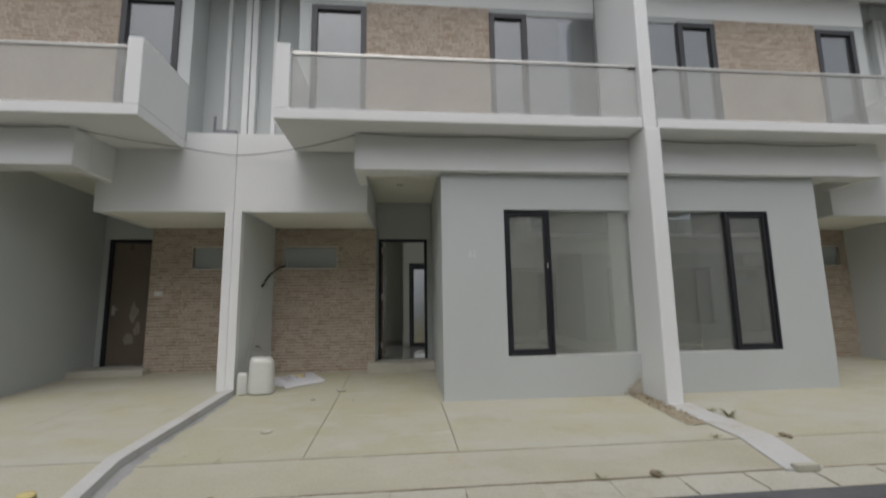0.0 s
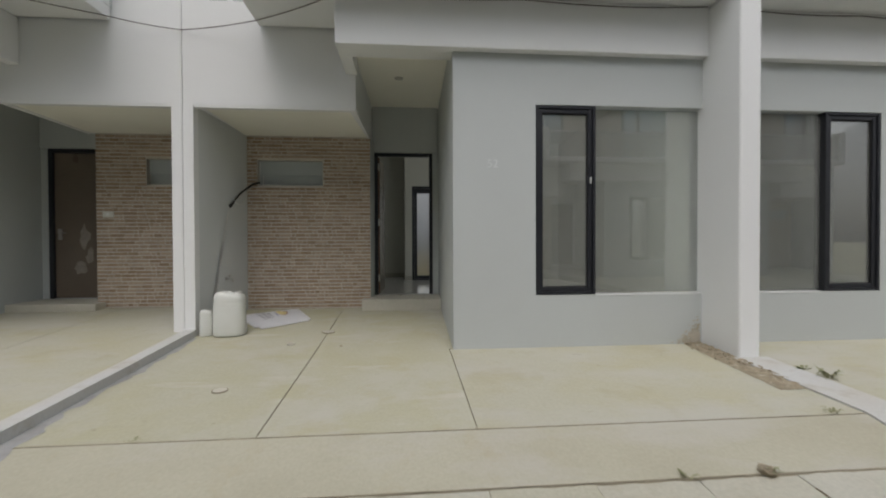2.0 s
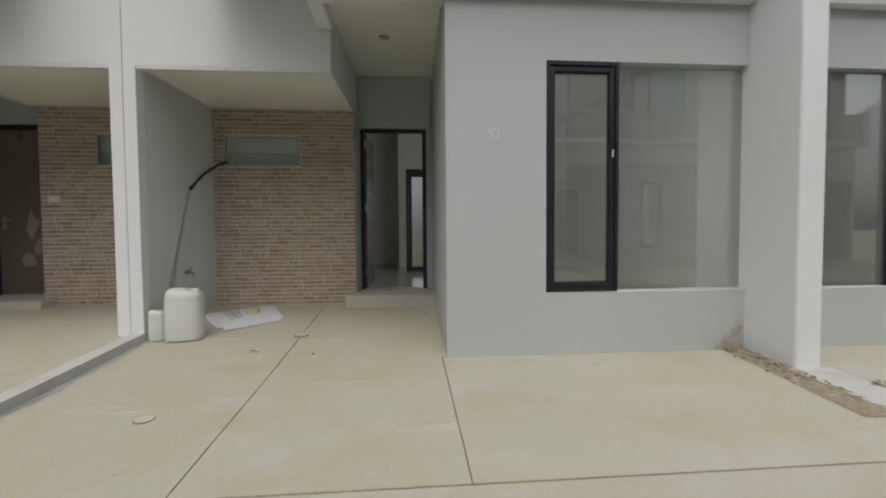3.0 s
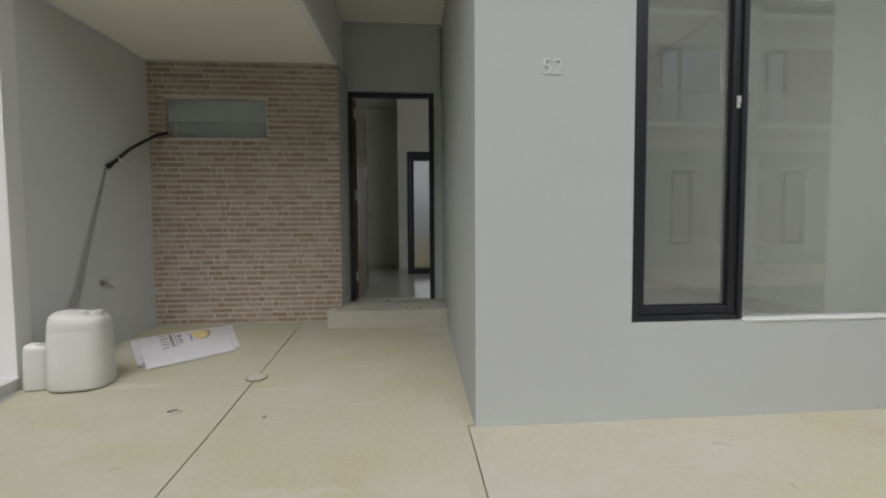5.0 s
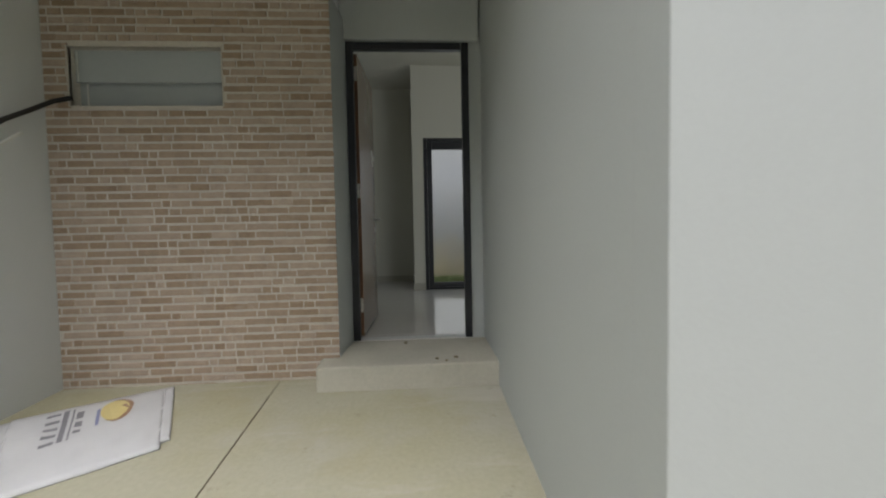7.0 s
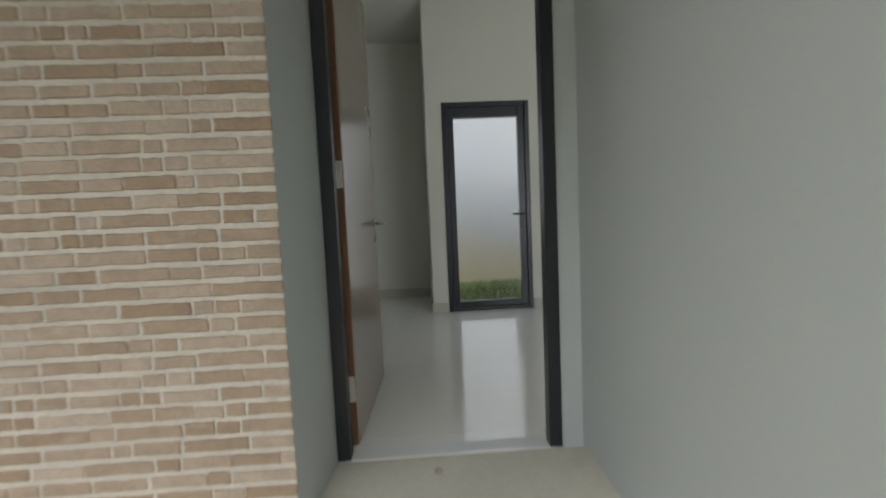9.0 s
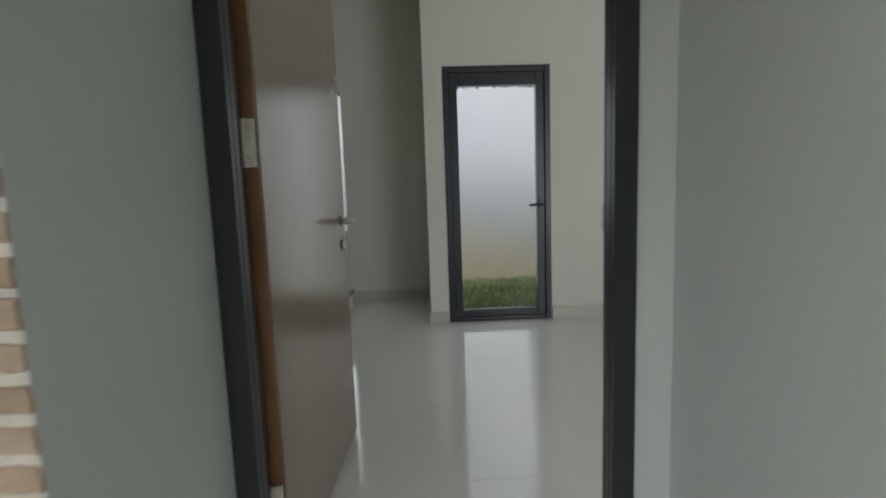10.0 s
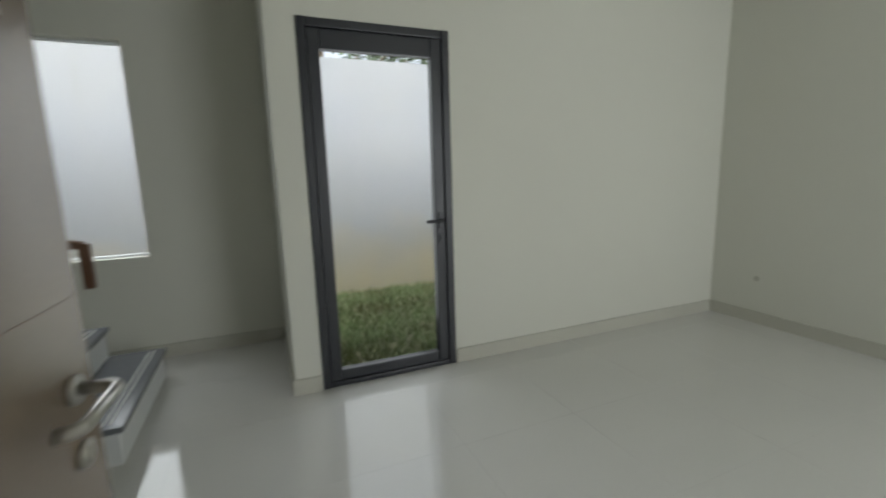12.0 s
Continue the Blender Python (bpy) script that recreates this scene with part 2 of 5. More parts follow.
mottle(EARTH, (0.42, 0.39, 0.30), 14.0, 0.55, 0.66, 0.7, (1, 1, 1), 3.0)
mottle(EARTH, (0.10, 0.085, 0.05), 11.0, 0.58, 0.68, 0.7, (1, 1, 1), 7.0)
mottle(APRON, (0.45, 0.44, 0.39), 1.3, 0.48, 0.62, 0.6, (0.6, 1.6, 1), 4.0)
mottle(APRON, (0.37, 0.31, 0.19), 3.0, 0.57, 0.7, 0.4, (1, 1, 1), 8.0)
mottle(KERBCON, (0.30, 0.26, 0.17), 4.0, 0.56, 0.7, 0.3, (1, 1, 1), 2.0)
mottle(DIVIDER, (0.33, 0.29, 0.21), 3.5, 0.57, 0.72, 0.5, (1, 1, 1), 6.0)
mottle(STEPCON, (0.42, 0.39, 0.30), 5.0, 0.56, 0.7, 0.5, (1, 1, 1), 1.0)
mottle(YARDWALL, (0.40, 0.40, 0.38), 2.0, 0.58, 0.72, 0.35, (2.5, 1, 0.3), 2.0)
mottle(BRICK, (0.22, 0.175, 0.14), 7.0, 0.6, 0.74, 0.32, (1, 1, 2), 11.0)
mottle(BRICK, (0.52, 0.47, 0.40), 5.0, 0.6, 0.72, 0.45, (1, 1, 1.5), 4.0)
def dust_haze(m, low, high):
    """A thin matte film over a pane: building dust, and haze painted on the railing."""
    nt = m.node_tree
    out = nt.nodes["Material Output"]
    film = nt.nodes.new("ShaderNodeBsdfDiffuse")
    film.inputs["Color"].default_value = (0.5, 0.5, 0.47, 1)
    geo = nt.nodes.new("ShaderNodeNewGeometry")
    mp = nt.nodes.new("ShaderNodeMapping")
    mp.inputs["Scale"].default_value = (1.0, 1.0, 0.8)
    no = nt.nodes.new("ShaderNodeTexNoise")
    no.inputs["Scale"].default_value, no.inputs["Detail"].default_value = 1.1, 6
    rg = nt.nodes.new("ShaderNodeMapRange")
    rg.inputs["From Min"].default_value, rg.inputs["From Max"].default_value = 0.3, 0.7
    rg.inputs["To Min"].default_value, rg.inputs["To Max"].default_value = low, high
    mx = nt.nodes.new("ShaderNodeMixShader")
    nt.links.new(geo.outputs["Position"], mp.inputs["Vector"])
    nt.links.new(mp.outputs["Vector"], no.inputs["Vector"])
    nt.links.new(no.outputs["Fac"], rg.inputs["Value"])
    nt.links.new(rg.outputs["Result"], mx.inputs[0])
    nt.links.new(out.inputs["Surface"].links[0].from_socket, mx.inputs[1])
    nt.links.new(film.outputs[0], mx.inputs[2])
    nt.links.new(mx.outputs[0], out.inputs["Surface"])


GLASS = glass_mat("clear_glass", (0.95, 0.96, 0.95), 0.0, 0.004)
FRONTGLASS = glass_mat("reflective_window_glass", (0.80, 0.83, 0.81), 0.02, 0.2, 0.6)
dust_haze(FRONTGLASS, 0.12, 0.18)
TINTED = glass_mat("grey_tinted_glass", (0.34, 0.41, 0.45), 0.06, 0.2, 0.4)
RAILGLASS = glass_mat("railing_glass", (0.95, 0.955, 0.95), 0.06, 0.04, 0.4)
# On the railing the film paints the haze of mirrored pale sky.
dust_haze(RAILGLASS, 0.26, 0.34)
dust_haze(TINTED, 0.05, 0.1)
FROSTED = mat("frosted_glass", (0.42, 0.455, 0.46), 0.22, 0.05, 0.02, 0.02, 3, 60)
FILMGLINT = mat("plastic_film_glint", (0.36, 0.33, 0.28), 0.25, 0.2, 0.05, 0.4, 12, 40)
WEED = mat("weed_leaf", (0.25, 0.27, 0.14), 0.6, 0.2, 0.15, 0.0, 9, 50, tint=(0.22, 0.19, 0.10))
LEAVES = mat("tree_leaf", (0.06, 0.10, 0.03), 0.6, 0.2, 0.2, 0.0, 2, 20, random_value=0.35)
BARK = mat("bark", (0.14, 0.11, 0.08), 0.9, 0.3, 0.15, 0.5, 6, 40)

# ---------------------------------------------------------------- mesh helpers


def box(bm, x0, x1, y0, y1, z0, z1):
    c = [bm.verts.new((x, y, z)) for z in (z0, z1) for x, y in ((x0, y0), (x1, y0), (x1, y1), (x0, y1))]
    for f in ((3, 2, 1, 0), (4, 5, 6, 7), (0, 1, 5, 4), (1, 2, 6, 5), (2, 3, 7, 6), (3, 0, 4, 7)):
        bm.faces.new([c[i] for i in f])
    return bm


def boxes(*rows):
    bm = bmesh.new()
    for r in rows:
        box(bm, *r)
    return bm


def soft(bm, w=0.006, seg=2):
    """Rounded edges."""
    bmesh.ops.remove_doubles(bm, verts=bm.verts, dist=1e-5)
    sharp = [e for e in bm.edges if len(e.link_faces) == 2 and e.calc_face_angle(0) > 0.6]
    bmesh.ops.bevel(bm, geom=sharp, offset=w, segments=seg, affect="EDGES", profile=0.6)
    return bm


def softbox(x0, x1, y0, y1, z0, z1, w=0.006, seg=2):
    return soft(boxes((x0, x1, y0, y1, z0, z1)), w, seg)


def holed(x0, x1, z0, z1, y0, y1, holes):
    """A wall in the plane y with openings that go through it."""
    bm = bmesh.new()
    xs = sorted({x0, x1, *(v for h in holes for v in h[:2])})
    zs = sorted({z0, z1, *(v for h in holes for v in h[2:])})
    def solid(i, j):
        if not (0 <= i < len(xs) - 1 and 0 <= j < len(zs) - 1):
            return False
        cx, cz = (xs[i] + xs[i + 1]) / 2, (zs[j] + zs[j + 1]) / 2
        return not any(h[0] < cx < h[1] and h[2] < cz < h[3] for h in holes)
    def quad(*p):
        bm.faces.new([bm.verts.new(v) for v in p])
    for i in range(len(xs) - 1):
        for j in range(len(zs) - 1):
            if not solid(i, j):
                continue
            a, b, c, d = xs[i], xs[i + 1], zs[j], zs[j + 1]
            quad((a, y0, c), (b, y0, c), (b, y0, d), (a, y0, d))
            quad((b, y1, c), (a, y1, c), (a, y1, d), (b, y1, d))
            if not solid(i - 1, j):
                quad((a, y1, c), (a, y0, c), (a, y0, d), (a, y1, d))
            if not solid(i + 1, j):
                quad((b, y0, c), (b, y1, c), (b, y1, d), (b, y0, d))
            if not solid(i, j - 1):
                quad((a, y1, c), (b, y1, c), (b, y0, c), (a, y0, c))
            if not solid(i, j + 1):
                quad((a, y0, d), (b, y0, d), (b, y1, d), (a, y1, d))
    bmesh.ops.remove_doubles(bm, verts=bm.verts, dist=1e-5)
    return bm


def prism(plan, z0, z1):
    """An upright block over a plan outline (counter-clockwise)."""
    bm = bmesh.new()
    lo = [bm.verts.new((x, y, z0)) for x, y in plan]
    hi = [bm.verts.new((x, y, z1)) for x, y in plan]
    bm.faces.new(lo[::-1])
    bm.faces.new(hi)
    for i in range(len(plan)):
        j = (i + 1) % len(plan)
        bm.faces.new((lo[i], lo[j], hi[j], hi[i]))
    return bm


def tube(points, r, sides=10, cap=True):
    """A round bar along points; r is a radius or one for each point."""
    bm = bmesh.new()
    pts = [Vector(p) for p in points]
    rs = r if isinstance(r, (list, tuple)) else [r] * len(pts)
    rings = []
    for i, p in enumerate(pts):
        d = (pts[min(i + 1, len(pts) - 1)] - pts[max(i - 1, 0)]).normalized()
        up = Vector((0, 0, 1)) if abs(d.z) < 0.9 else Vector((1, 0, 0))
        a = d.cross(up).normalized()
        b = d.cross(a).normalized()
        rings.append([bm.verts.new(p + rs[i] * (math.cos(k * math.tau / sides) * a + math.sin(k * math.tau / sides) * b)) for k in range(sides)])
    for u, v in zip(rings, rings[1:]):
        for k in range(sides):
            bm.faces.new((u[k], v[k], v[(k + 1) % sides], u[(k + 1) % sides]))
    if cap:
        bm.faces.new(rings[0])
        bm.faces.new(rings[-1][::-1])
    bmesh.ops.recalc_face_normals(bm, faces=bm.faces)
    return bm


def merge(*bms):
    out = bmesh.new()
    for b in bms:
        me = bpy.data.meshes.new("joined")
        b.to_mesh(me)
        out.from_mesh(me)
        bpy.data.meshes.remove(me)
        b.free()
    return out


HERE = Matrix.Identity(4)


def put(name, bm, material, parent=None, label="", kind="", category="", m=HERE, smooth=False):
    """One mesh object out of a bmesh."""
    bm.transform(m)
    if m.determinant() < 0:
        bmesh.ops.reverse_faces(bm, faces=bm.faces)
        bmesh.ops.recalc_face_normals(bm, faces=bm.faces)
    me = bpy.data.meshes.new(name)
    if smooth:
        for f in bm.faces:
            f.smooth = True
    bm.to_mesh(me)
    bm.free()
    me.materials.append(material)
    ob = new(name, me)
    if parent:
        ob.parent = parent
    return tagged(ob, label, category, kind=kind)


def part(name, bm, material, parent, label="", m=HERE, smooth=False):
    return put(name, bm, material, parent, label, m=m, smooth=smooth)


def thing(name, label, category, group="", kind=""):
    """An empty at the origin that parents the parts of one thing."""
    return tagged(new(name), label, category, group, kind)


def mirror(c):
    """The mirror of a house across the party line at x = c."""
    return Matrix.Translation((2 * c, 0, 0)) @ Matrix.Diagonal((-1, 1, 1, 1))

# ---------------------------------------------------------------- plan (metres)
XL, XR = -2.345, 3.235          # party lines of the house
YF, YB, YD = 5.805, 7.832, 8.245  # grey front, brick wall, entrance door
FLOOR, CEIL = 0.352, 3.2        # inside floor and ceiling
GROUND = -0.15                  # road


def lie(y):
    """Height of the sloping carport floor."""
    rows = ((-50, -0.16), (3.38, -0.145), (3.69, -0.115), (4.135, 0.0), (5.805, 0.078), (7.83, 0.215), (50, 0.215))
    for (a, p), (b, q) in zip(rows, rows[1:]):
        if y <= b:
            return p + (q - p) * (y - a) / (b - a)
    return 0.215


def brick_rows(x0, x1, z0, z1, holes, seed, course=0.0503, gap=0.0135):
    """Places of brick slips of uneven length: (x, z, length, height)."""
    rnd = random.Random(seed)
    out = []
    rows = int(round((z1 - z0) / course))
    step = (z1 - z0) / rows
    for r in range(rows):
        z = z0 + r * step
        x = x0
        first = True
        while x < x1 - 0.02:
            w = rnd.choice((0.055, 0.06, 0.07, 0.09, 0.11, 0.12, 0.14, 0.16, 0.19, 0.2))
            if first:
                w *= rnd.uniform(0.4, 1.0)
                first = False
            e = min(x + w, x1)
            if x1 - e < 0.04:
                e = x1
            joint = rnd.uniform(0.0015, 0.003) if rnd.random() < 0.18 else rnd.uniform(0.006, 0.011)
            spans = [(x, e - joint if e < x1 else e)]
            for a, b, c, d in holes:
                if z + step - gap > c and z < d:
                    cut = []
                    for s, t in spans:
                        if t <= a or s >= b:
                            cut.append((s, t))
                        else:
                            if s < a - 0.015:
                                cut.append((s, a))
                            if t > b + 0.015:
                                cut.append((b, t))
                    spans = cut
            for s, t in spans:
                if t - s > 0.015:
                    out.append((s, z + rnd.uniform(-0.001, 0.001), t - s, step - gap + rnd.uniform(-0.003, 0.002)))
            x = e
    return out


def brick_mesh(seed, depth):
    """A slip one metre long and high, its edges worn; scaled by the object."""
    rnd = random.Random(seed)
    bm = bmesh.new()
    n = 5
    ring0, ring1 = [], []
    outline = [(i / n, 0) for i in range(n)] + [(1, 0), (1, 0.5)] + [(1 - i / n, 1) for i in range(n)] + [(0, 1), (0, 0.5)]
    for u, v in outline:
        ju, jv = rnd.uniform(-0.012, 0.012), rnd.uniform(-0.05, 0.05)
        ring0.append(bm.verts.new((u + ju, 0, v + jv)))
        ring1.append(bm.verts.new((0.5 + (u + ju - 0.5) * 0.97, -depth * rnd.uniform(0.8, 1.1), 0.5 + (v + jv - 0.5) * 0.86)))
    k = len(outline)
    for i in range(k):
        j = (i + 1) % k
        bm.faces.new((ring0[i], ring0[j], ring1[j], ring1[i]))
    bm.faces.new(ring1)
    bmesh.ops.recalc_face_normals(bm, faces=bm.faces)
    me = bpy.data.meshes.new("brick")
    bm.to_mesh(me)
    bm.free()
    me.materials.append(BRICK)
    return me


def brick_stuff(rows, y, seed, depth=0.006):
    """Many slips as one joined mesh."""
    rnd = random.Random(seed)
    bm = bmesh.new()
    for x, z, w, h in rows:
        e = min(0.004, w * 0.2)
        f = depth * rnd.uniform(0.75, 1.15)
        back = [bm.verts.new(p) for p in ((x, y, z), (x + w, y, z), (x + w, y, z + h), (x, y, z + h))]
        front = [bm.verts.new(p) for p in ((x + e, y - f, z + e), (x + w - e, y - f, z + e), (x + w - e, y - f, z + h - e), (x + e, y - f, z + h - e))]
        bm.faces.new(front)
        for i in range(4):
            j = (i + 1) % 4
            bm.faces.new((back[i], back[j], front[j], front[i]))
    return bm


HOLE = (-1.997, -1.105, 1.952, 2.302)
BRICKAREA = (-2.145, -0.441, 0.18, 2.64)


def frame_rect(x0, x1, z0, z1, y0, y1, w, top=None, bottom=None):
    """A rectangular profile frame with mitre-free butted bars and rounded edges."""
    t, b = top or w, bottom or w
    return merge(softbox(x0, x0 + w, y0, y1, z0, z1, 0.005), softbox(x1 - w, x1, y0, y1, z0, z1, 0.005),
                 softbox(x0 + w + 0.001, x1 - w - 0.001, y0 + 0.002, y1 - 0.002, z1 - t, z1 - 0.001, 0.005),
                 softbox(x0 + w + 0.001, x1 - w - 0.001, y0 + 0.002, y1 - 0.002, z0 + 0.001, z0 + b, 0.005))


def pane(name, x0, x1, z0, z1, y, parent, material=GLASS, m=HERE, thick=0.006):
    ob = part(name, boxes((x0, x1, y, y + thick, z0, z1)), material, parent, m=m)
    ob.visible_shadow = False
    return ob


def casement(parent_name, x0, xs, x1, z0, z1, y, m, parent=None, material=FRONTGLASS, number=""):
    """A window: a framed sash between x0 and xs, and a frameless pane from there to x1."""
    if parent is None:
        win = tagged(new(parent_name), "tall window with charcoal aluminium sash and fixed pane", "window", kind="structure")
    else:
        win = tagged(new("window"))
        win.parent = parent
    part("window_frame", frame_rect(x0, xs, z0, z1, y - 0.035, y + 0.06, 0.030), FRAME, win, "charcoal aluminium frame", m=m)
    part("sash", frame_rect(x0 + 0.032, xs - 0.032, z0 + 0.032, z1 - 0.032, y - 0.02, y + 0.045, 0.044), FRAME, win, "charcoal aluminium sash", m=m)
    part("gasket", frame_rect(x0 + 0.077, xs - 0.077, z0 + 0.077, z1 - 0.077, y - 0.004, y + 0.03, 0.006), GASKET, win, m=m)
    pane("pane", x0 + 0.077, xs - 0.077, z0 + 0.077, z1 - 0.077, y + 0.01, win, material, m)
    pane("pane", xs, x1, z0 + 0.012, z1 - 0.012, y + 0.03, win, material, m)
    return win


def flush_door(m, parent):
    """A closed dark brown entrance door in a charcoal frame."""
    d = tagged(new("door"), "closed dark brown entrance door in a charcoal frame")
    d.parent = parent
    part("door_frame", merge(softbox(-0.406, -0.35, YD - 0.01, YD + 0.11, FLOOR, 2.51), softbox(0.412, 0.468, YD - 0.01, YD + 0.11, FLOOR, 2.51),
                             softbox(-0.349, 0.411, YD - 0.008, YD + 0.108, 2.455, 2.509)), FRAME, d, m=m)
    part("door_leaf", softbox(-0.345, 0.408, YD + 0.03, YD + 0.07, FLOOR + 0.008, 2.45, 0.003), LEAFDARK, d, "dark taupe laminate leaf", m=m)
    part("handle", merge(tube([(0.34, YD + 0.03, 1.3), (0.34, YD - 0.02, 1.3), (0.24, YD - 0.025, 1.3)], 0.009),
                         softbox(0.315, 0.365, YD + 0.018, YD + 0.031, 1.2, 1.36, 0.004)), STEEL, d, "steel lever handle", m=m)
    # Pale patches put the glints of the door's protective film into colour.
    frnd = random.Random(3)
    for cx, cz, w, h in ((0.02, 1.25, 0.10, 0.22), (-0.06, 0.95, 0.08, 0.16), (0.08, 0.78, 0.12, 0.12)):
        bm = bmesh.new()
        pts = [(cx + w * math.cos(k * 0.5712) * frnd.uniform(0.3, 1), cz + h * math.sin(k * 0.5712) * frnd.uniform(0.4, 1)) for k in range(11)]
        bm.faces.new([bm.verts.new((x, YD + 0.0285, z)) for x, z in pts])
        part("film_glint", bm, FILMGLINT, d, "pale patch painting a glint on protective film", m=m)
    return d


def shell(m, own, inset=0.0, beam=-0.597, uppers=((-1.34, -0.522, -0.522), (1.39, 2.0, 3.126))):
    """One terraced house: ground floor, carport canopy, balcony and upper floor.
    inset: how much closer to the party line the house stands than the mirror of its twin."""
    XE = XL + 0.003 + inset
    if own:
        house = None
        def part_(name, bm, material, label=""):
            return put(name, bm, material, None, label, "structure", "", m)
    else:
        house = thing("townhouse", "white and grey two-storey terraced house with brick cladding", "house", "row of terraced houses")
        def part_(name, bm, material, label=""):
            return part(name, bm, material, house, label, m)
    nm = (lambda a, b: a) if own else (lambda a, b: b)
    part_(nm("wall_front", "wall"), holed(0.529, 3.13, -0.1, 3.02, YF, YF + 0.13, [(1.30 if beam > -0.5 else 1.362, 3.13, 0.604, 2.52)]), GREY, "grey painted front wall")
    part_(nm("trim_window_sill", "sill"), softbox(1.99, 3.128, YF - 0.004, YF + 0.12, 0.592, 0.606, 0.003), SILL, "pale grey painted sill")
    part_(nm("wall_porch_side", "porch_wall"), prism([(0.529, YF + 0.131), (0.66, YF + 0.131), (0.66, YD + 0.07), (0.567, YD + 0.07)], -0.1, 3.3), GREY, "grey painted porch wall")
    part_(nm("wall_canopy", "canopy_block"), prism([(XE + 0.001, 6.49), (-0.49 + inset, 6.49), (-0.441 + inset * 0.5, YD), (XE + 0.001, YD)], 2.65, 3.78), WHITE, "white block over the carport")
    part_(nm("ceiling_carport", "carport_soffit"), prism([(-2.15 + inset, 6.56), (-0.56 + inset, 6.56), (-0.47 + inset * 0.6, YB - 0.02), (-2.15 + inset, YB - 0.02)], 2.638, 2.652), SOFFIT, "cream carport soffit")
    part_(nm("trim_canopy_lip", "canopy_lip"), merge(prism([(-2.23 + inset, 6.494), (-0.494 + inset, 6.494), (-0.495 + inset, 6.56), (-2.23 + inset, 6.56)], 2.622, 2.652),
                                                     prism([(-0.56 + inset, 6.562), (-0.494 + inset, 6.562), (-0.446 + inset * 0.6, YB - 0.02), (-0.47 + inset * 0.6, YB - 0.02)], 2.622, 2.652)), WHITE)
    part_(nm("wall_brick_backing", "brick_wall"), holed(BRICKAREA[0] + inset, -0.445, 0.1, 2.65, YB + 0.005, YB + 0.16, [HOLE]), MORTAR, "pale mortar behind brick slips")
    part_(nm("wall_return", "wall_return"), prism([(-0.52, YB + 0.006), (-0.441, YB + 0.006), (-0.408, YD - 0.0125), (-0.408, YD), (-0.52, YD)], FLOOR - 0.2, 2.65), GREY, "grey painted wall end")
    part_(nm("wall_entrance", "entrance_wall"), holed(-0.56, 0.565, 0.0, CEIL + 0.05, YD, YD + 0.07, [(-0.406, 0.476, FLOOR, 2.51)]), GREY, "grey wall around the entrance")
    part_(nm("trim_lintel", "lintel"), softbox(-0.44, 0.545, YD - 0.045, YD - 0.002, 2.515, CEIL, 0.003), GREY, "grey lintel above the door")
    part_(nm("ceiling_porch", "porch_ceiling"), boxes((-0.49, 0.6, 6.0, YD, CEIL, CEIL + 0.06)), SOFFIT, "cream porch ceiling")
    part_(nm("beam_front", "front_beam"), softbox(beam, 3.128, 5.712, 6.02, 3.02, 3.508, 0.006), WHITE, "white front beam")
    part_(nm("trim_beam_return", "beam_return"), softbox(beam, beam + 0.127, 6.022, 6.488, 3.02, 3.508, 0.006), WHITE)
    part_(nm("balcony_slab", "balcony_slab"), softbox(-1.522, 3.128, 5.336, 6.46, 3.512, 3.645, 0.008), WHITE, "white balcony slab")
    part_(nm("balcony_end_wall", "balcony_end_wall"), softbox(-1.522, -1.347, 5.337, 6.459, 3.647, 4.49, 0.008), WHITE, "white balcony end wall")
    part_(nm("wall_upper", "upper_wall"), merge(holed(-1.521, 3.13, 3.65, 6.8, 6.46, 6.60, [(uppers[0][0], uppers[0][1], 3.66, 5.86), (uppers[1][0], 3.128, 3.66, 5.86)]), boxes((XE, -1.4, 6.95, 7.05, 3.6, 6.8), (-1.521, -1.4, 6.601, 6.949, 3.6, 6.8))), GREY, "grey upper wall")
    part_(nm("wall_upper_brick", "upper_brick_backing"), boxes((uppers[0][1], uppers[1][0], 6.448, 6.459, 3.646, 5.94)), MORTAR)
    rows = brick_rows(uppers[0][1], uppers[1][0], 3.66, 5.94, [], 7)
    ob = part_(nm("trim_upper_bricks", "upper_bricks"), brick_stuff(rows, 6.448, 3), BRICK, "tan brick cladding above the balcony")
    tagged(ob, kind="stuff")
    part_(nm("eave", "eave"), softbox(XE, 3.13, 5.9, 6.458, 6.45, 6.6, 0.008), WHITE, "white eave slab")
    part_(nm("trim_upper_band", "upper_band"), boxes((-1.52, 3.13, 6.445, 6.459, 5.942, 6.449)), WHITE, "white band above the windows")
    part_(nm("roof", "roof"), boxes((XE, 3.13, 5.9, 8.0, 6.801, 6.95)), ROOF, "flat roof")
    part_(nm("trim_upper_strip", "wall_strip"), merge(softbox(-2.02 + inset, -1.96 + inset, 6.89, 6.949, 3.79, 6.4, 0.004), softbox(-2.336 + inset, -2.25 + inset, 6.84, 6.949, 3.79, 6.4, 0.004)), WHITE, "white vertical wall strip")
    # windows of the upper floor
    for n, (a, s, b) in enumerate(uppers):
        if own:
            w = tagged(new("window_%d" % (n + 2)), "tall upper window with charcoal frame and tinted glass", "window", kind="structure")
        else:
            w = new("upper_window")
            w.parent = house
        part("window_frame", frame_rect(a, s, 3.66, 5.86, 6.43, 6.54, 0.085), FRAME, w, m=m)
        pane("pane", a + 0.08, s - 0.08, 3.74, 5.78, 6.48, w, TINTED, m)
        if b > s:
            pane("pane", s + 0.001, b, 3.67, 5.85, 6.48, w, TINTED, m)
    # railing
    if own:
        rail = thing("balcony_railing", "clear glass balcony railing with a grey metal top rail", "railing")
    else:
        rail = new("balcony_railing")
        rail.parent = house
